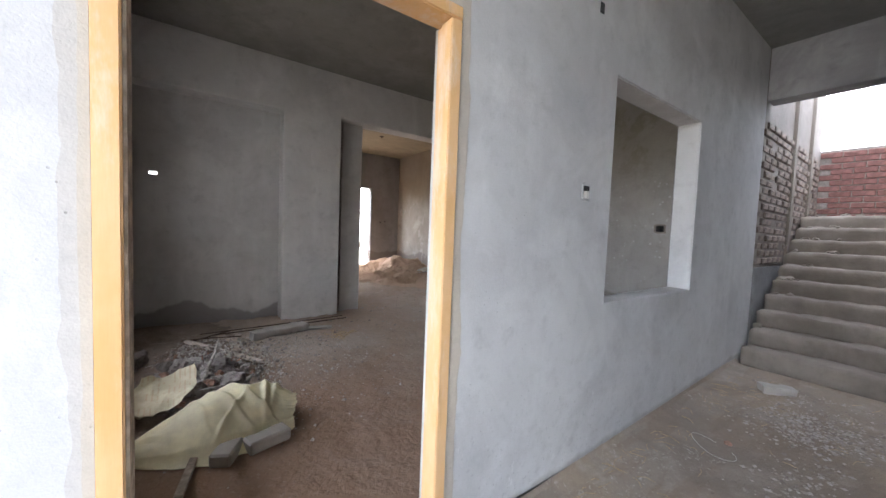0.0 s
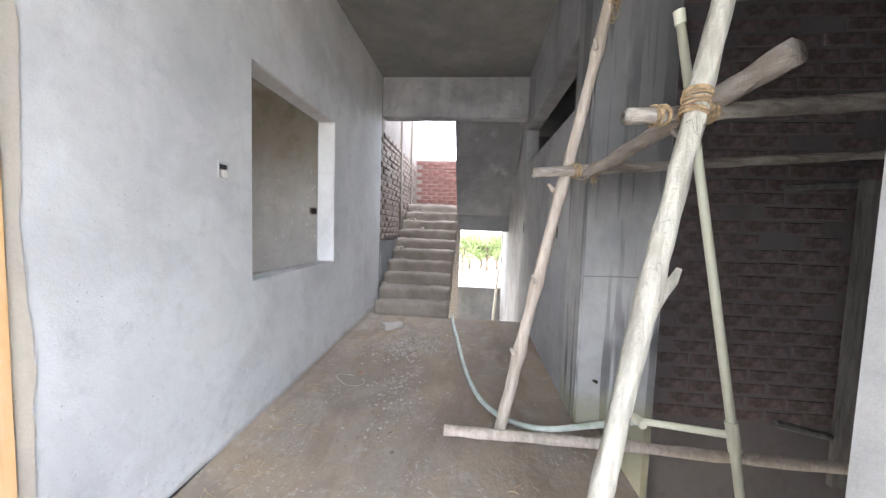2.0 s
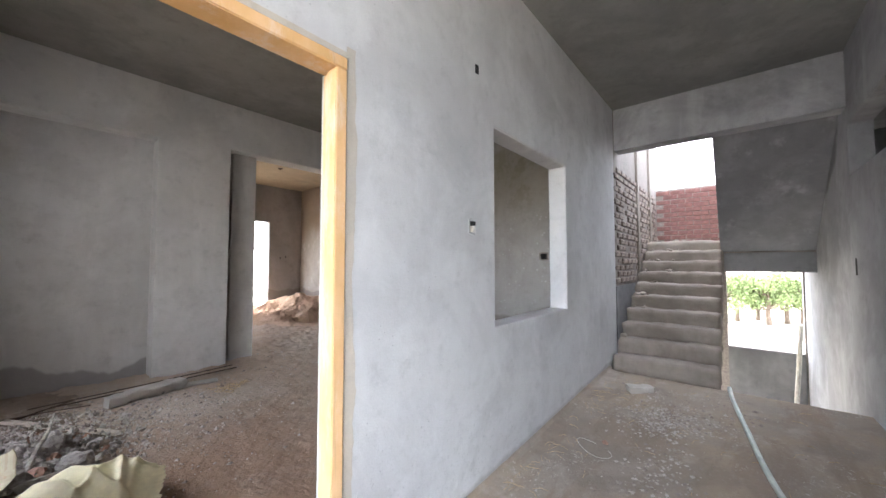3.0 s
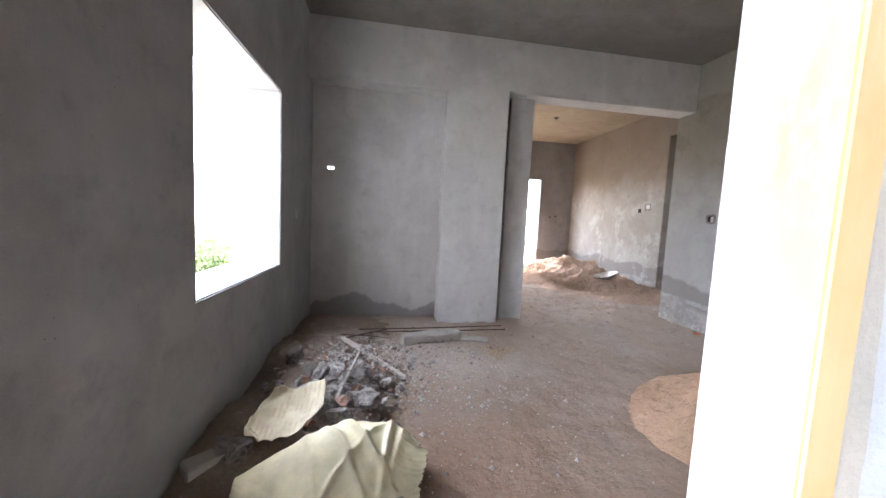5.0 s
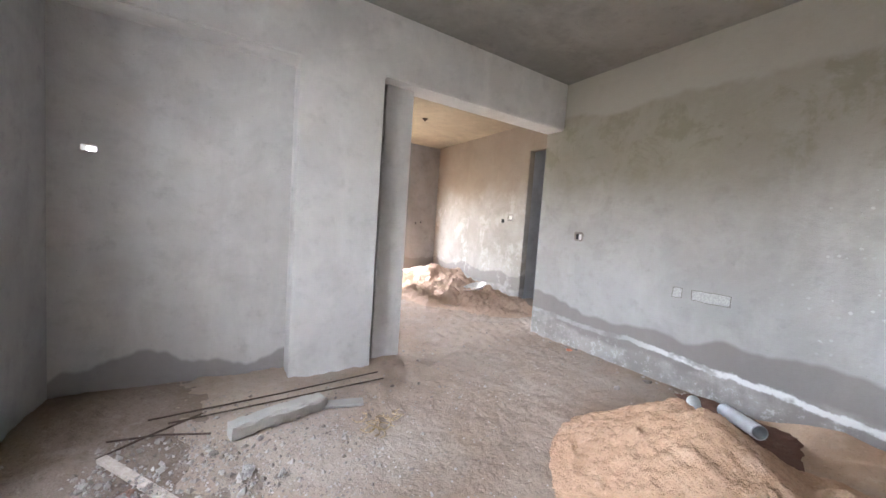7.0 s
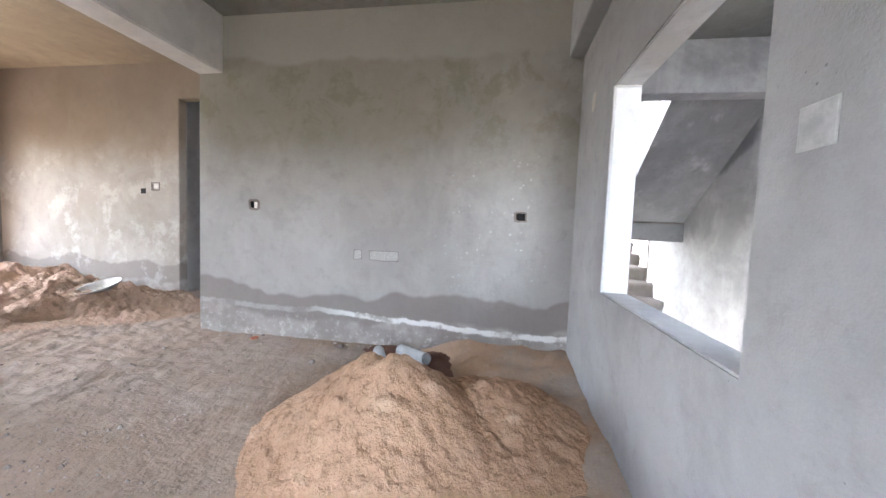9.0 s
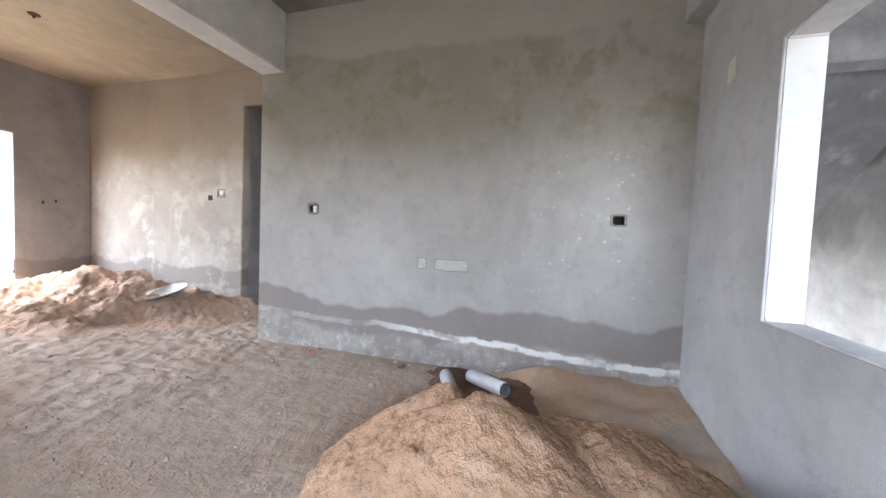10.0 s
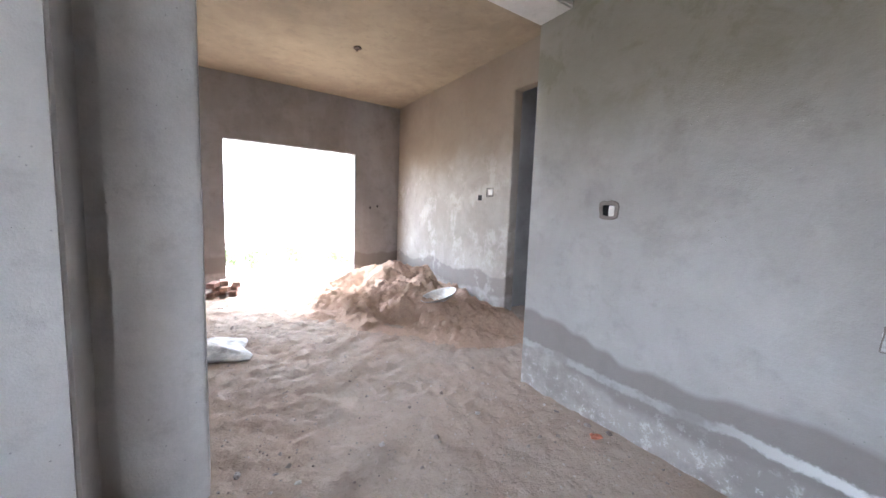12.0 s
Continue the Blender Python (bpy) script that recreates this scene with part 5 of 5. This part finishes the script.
def lashing(label, at, wraps, r_loop, seed):
    """Rope wound round a crossing: wraps of (middle, axis, radius, turns, length), with loose ends and a bow at `at`."""
    t = thing("rope_lashing", label, "rope", "rope lashings")
    for c, (mid, way, r, turns, length) in enumerate(wraps):
        mid, way = Vector(mid), Vector(way).normalized()
        s = way.cross(Vector((0.2, 0.3, 0.9)) if abs(way.z) < 0.8 else Vector((1, 0.2, 0))).normalized()
        u = way.cross(s)
        pts = []
        for k in range(turns * 14 + 1):
            a = 2 * math.pi * k / 14
            q = 0.5 * math.sin(math.pi * 2.6 * k / (turns * 14) + c) + 0.06 * math.sin(k * 0.45)
            pts.append(mid + way * length * q + (s * math.cos(a) + u * math.sin(a)) * r * (1.0 + 0.13 * noise.noise((k * 0.5, seed, c))))
        part("coil", tube(pts, 0.0034, 6), M_ROPE, t)
    rr = random.Random(seed)
    at = Vector(at)
    for k in range(3):
        d = Vector((rr.uniform(-0.3, 1), rr.uniform(-0.6, 0.6), -0.3)).normalized()
        pts = smooth_path([at, at + d * r_loop + Vector((0, 0, -0.01 * k)), at + d * r_loop * 1.3 + Vector((0, 0, -r_loop)), at + d * r_loop * 0.5 + Vector((0.006 * k, 0, -r_loop * 1.4)), at + d * 0.012], 6)
        part("bow", tube(pts, 0.0026, 6), M_ROPE, t)
    for k in range(9):
        d = Vector((rr.uniform(-1, 1), rr.uniform(-1, 1), rr.uniform(-1.0, 0.3))).normalized()
        l = rr.uniform(0.03, 0.075)
        pts = smooth_path([at, at + d * l * 0.6, at + d * l + Vector((rr.uniform(-0.02, 0.02), rr.uniform(-0.02, 0.02), -0.3 * l))], 5)
        part("loose_end", tube(pts, 0.0010, 4), M_ROPE, t)


A0, AJ, A1 = Vector((2.13, -1.52, 0.03)), Vector((2.132, -1.892, 1.545)), Vector((2.132, -2.05, 2.75))
pole("scaffold_pole", "crooked tan peeled wooden scaffold pole leaning at the column", A0, AJ.lerp(A1, 0.95), 0.033, 0.027, 2, (0.18, 0.33, 0.52, 0.8), M_TANPOLE)
B0, B1 = Vector((1.122, -1.638, -0.02)), Vector((1.358, -2.199, 2.803))
pole("scaffold_pole", "thick whitewashed wooden scaffold pole with a broken knot", B0, B1, 0.0325, 0.029, 6, (0.375,), M_PALE, (0.25, -1, 0.1))
L0, L1 = Vector((1.314, -1.789, 1.565)), Vector((1.597, -3.185, 1.745))
pole("scaffold_ledger", "thick weathered horizontal scaffold ledger pole", L0, L1, 0.025, 0.031, 9, (0.75,), M_PALE_LONG)
K0, K1 = Vector((2.034, -1.623, 1.50)), Vector((2.45, -3.90, 1.72))
pole("scaffold_ledger", "thin grey horizontal scaffold ledger pole at the column", K0, K1, 0.027, 0.024, 12, (), M_PALE_LONG)
pole("scaffold_brace", "brown-grey wooden cross pole lashed between two uprights", (2.05, -1.90, 1.50), (1.145, -2.132, 1.683), 0.027, 0.036, 15, (0.6,), M_BRACE)
pole("loose_pole", "knotty wooden pole lying across the floor edge", (2.08, -1.20, 0.035), (2.04, -4.2, 0.02), 0.030, 0.026, 18, (0.3,), M_TANPOLE)
wayB, wayL, wayK, wayA = B1 - B0, L1 - L0, K1 - K0, AJ - A0
bj = B0.lerp(B1, 0.5696)
lashing("coir rope lashing bound round the thick scaffold joint", bj + Vector((0.035, -0.02, -0.02)),
        [(bj, wayB, 0.036, 11, 0.072), (L0.lerp(L1, 0.075), wayL, 0.031, 7, 0.042), (L0.lerp(L1, 0.185), wayL, 0.034, 7, 0.048)], 0.045, 3)
lashing("coir rope lashing round the thin ledger", K0.lerp(K1, 0.14) + Vector((0, 0, -0.03)),
        [(K0.lerp(K1, 0.10), wayK, 0.033, 5, 0.03), (K0.lerp(K1, 0.145), wayK, 0.033, 5, 0.03), (AJ + Vector((0, 0, -0.03)), wayA, 0.034, 5, 0.05)], 0.02, 7)
at_top = AJ.lerp(A1, 0.72)
lashing("frayed coir rope near the pole top", at_top + Vector((-0.02, 0.02, 0)), [(at_top, A1 - AJ, 0.034, 8, 0.07)], 0.06, 12)

tagged(part("upright_plank", box(2.36, 2.40, -3.64, -3.54, -0.3, 1.55, 0.004), M_DIMWOOD), "upright plank against the brick wall, coloured dark for the shaft's shade", "plank")
tagged(part("leaning_stick", tube([(2.2, -3.05, 0.16), (2.36, -3.5, 0.02)], 0.022, 8), M_DIMWOOD), "short stick leaning on the plank, coloured dark for shade", "stick")
tagged(part("wall_batten", tube([(2.42, -3.15, 1.50), (2.42, -4.1, 1.56)], 0.024, 8), M_DIMWOOD), "short pole fixed to the brick wall, coloured dark for shade", "pole")
joint = tagged(part("joint_line", rough_box(2.3272, 2.3297, -2.46, -2.0, 0.93, 0.937, 0.03, 0.008, 3), M_DARKPL), "dark construction joint across the column", "trim", kind="structure")
tagged(part("moss_tuft", rock(0.026, 71), M_MOSS), "dark moss tuft low on the column", "moss").location = (2.326, -2.11, 0.277)
pvc = thing("pvc_standpipe", "ivory plastic standpipe with a capped top", "pipe")
P1, PM, P0 = Vector((1.520, -2.032, 1.983)), Vector((1.438, -2.279, 0.491)), Vector((1.380, -2.480, -0.753))
part("riser", tube([P0, PM, P1], 0.0154, 16), M_PVC, pvc, smooth=True)
d = (P1 - PM).normalized()
part("cap", tube([P1 - d * 0.03, P1 + d * 0.02], 0.019, 16), M_PVC, pvc)
part("tee", tube([PM - d * 0.06, PM + d * 0.05], 0.0204, 16), M_PVC, pvc)
side = Vector((1.641, -2.057, 0.410))
part("branch", tube([PM, PM.lerp(side, 0.5), side], 0.0138, 12), M_PVC, pvc)
part("collar", tube([side + Vector((-0.03, 0, 0)), side + Vector((0.03, 0.01, 0))], 0.0192, 12), M_PVC, pvc)
tagged(part("leaning_stick", tube([(7.6, -1.78, -1.2), (8.1, -1.93, 0.25)], 0.03, 8), M_PALE), "pale pole leaning in the stairwell", "pole")

# outside the balcony doorway
for k, (a, b) in enumerate((((2.3, 9.75, 1.72), (6.0, 9.80, 1.68)), ((2.3, 9.75, 0.62), (5.6, 9.8, 0.60)), ((2.72, 9.78, 0.0), (2.70, 9.78, 2.9)), ((4.5, 9.8, -0.02), (4.72, 9.75, 1.0)))):
    pole("scaffold_pole", "wooden scaffold pole outside the balcony doorway", a, b, 0.028, 0.022, 30 + k)
tagged(part("wire_coil", tube([(4.42 + 0.05 * math.cos(q), 8.55, 0.33 + 0.06 * math.sin(q) + 0.012 * q) for q in np.linspace(0, 14, 40)], 0.005, 5), M_IRON), "dark coil of wire hanging at the doorway", "wire")


# ---- trees ----
def tree(x, y, ground, h, seed):
    t = thing("tree", "leafy green tree standing on the ground below", "tree", "trees outside", at=(x, y, ground))
    rr = random.Random(seed)
    trunk = tube([(0, 0, 0), (0.1, 0.05, h * 0.3), (0.05, 0.15, h * 0.55), (0.1, 0.1, h * 0.8)], [0.22, 0.17, 0.12, 0.04], 8)
    tips = []
    for k in range(9):
        a, z = rr.uniform(0, 6.3), h * rr.uniform(0.35, 0.7)
        tip = Vector((math.cos(a) * h * rr.uniform(0.2, 0.42), math.sin(a) * h * rr.uniform(0.2, 0.42), min(h * 0.95, z + h * rr.uniform(0.1, 0.3))))
        tube([(0.05, 0.08, z), tip * 0.5 + Vector((0, 0, z * 0.5)), tip], [0.07, 0.05, 0.015], 6, trunk)
        tips.append(tip)
    tips.append(Vector((0.1, 0.1, h * 0.92)))
    part("trunk", trunk, M_BARK, t)
    bm = bmesh.new()
    for k in range(2600):
        c = rr.choice(tips)
        p = c + Vector((rr.gauss(0, 1), rr.gauss(0, 1), rr.gauss(0, 0.7))) * h * 0.105
        s = rr.uniform(0.06, 0.15)
        e = Euler((rr.uniform(0, 6), rr.uniform(0, 6), rr.uniform(0, 6))).to_matrix()
        bm.faces.new([bm.verts.new(p + e @ Vector(q) * s) for q in ((-1, 0, 0), (0, -0.5, 0.1), (1, 0, 0), (0, 0.5, 0.1))])
    part("crown", bm, M_LEAF, t)
    return t


first = tree(-9, 19, -5.4, 4.4, 1)
second = tree(-11.5, 20, -5.4, 4.0, 2)
rnd = random.Random(8)
for x, y in ((-8.6, 15.5), (-10, 18), (-8.5, 17), (-10, 21), (-7.5, 20), (-11.5, 25), (-9.5, 26), (-13, 23), (-12, 29), (-15, 33), (-17, 29), (-10, 32), (56, -2.5), (57, -5), (58, -7.5), (55, 0), (59, -10), (54, 2), (60, -13), (46, -2.5), (45, -4.5), (46.5, -6.5), (44, -1), (47, -9), (43, -3.2), (45.5, -5.6), (42, -0.2), (48, -11), (5, 40), (9, 43), (13, 41), (2, 44), (17, 46)):
    k = rnd.choice((first, second))
    copy_thing(k, pose(x, y, (-6.8 if x > 0 and y > 20 else -5.5 if x < 0 else -4.1 if x > 50 else -4.3) - rnd.uniform(0, 0.5), 0, 0, rnd.uniform(0, 360)))


# ---- bricks of the walls ----
def courses(parent, me, u0, u1, z0, z1, put_at, seed, jitter, keep=1.0):
    rr = random.Random(seed)
    z, row = z0, 0
    while z + 0.07 < z1:
        u = u0 - (0.12 if row % 2 else 0.0)
        while u < u1:
            if u >= u0 - 0.001 and u + 0.225 <= u1 + 0.03 and rr.random() < keep:
                ob = new("brick", me)
                ob.matrix_world = put_at(u + 0.1125, z + 0.036 + rr.uniform(-0.004, 0.004), rr.uniform(-jitter, jitter))
                ob.parent = parent
            u += 0.238
        z += 0.086
        row += 1


ME_RED = brick_mesh("wall_brick", 0.226, 0.05, 0.074, M_BRICK)
ME_DARK = brick_mesh("shaded_brick", 0.226, 0.05, 0.074, M_SHADEBRICK)
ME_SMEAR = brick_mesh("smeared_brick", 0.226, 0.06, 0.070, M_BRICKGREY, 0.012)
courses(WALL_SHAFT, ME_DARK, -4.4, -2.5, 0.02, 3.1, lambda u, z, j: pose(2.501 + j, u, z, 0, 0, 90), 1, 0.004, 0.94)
courses(WALL_END, ME_RED, -1.05, 0.0, 1.62, 2.66, lambda u, z, j: pose(8.208 + j, u, z, 0, 0, 90), 2, 0.004)
courses(WALL_STAIR, ME_SMEAR, 5.08, 8.15, 0.98, 2.55, lambda u, z, j: pose(u, 0.028 + j, z), 3, 0.012, 0.93)
for x in (6.35, 7.35):
    part("concrete_strip", box(x, x + 0.14, -0.022, 0.02, 0.9, 3.7, 0.008), M_STAIR, WALL_STAIR)
part("plaster_dado", box(5.05, 8.2, -0.014, 0.012, -0.1, 0.95, 0.006), M_DARKPL, WALL_STAIR)
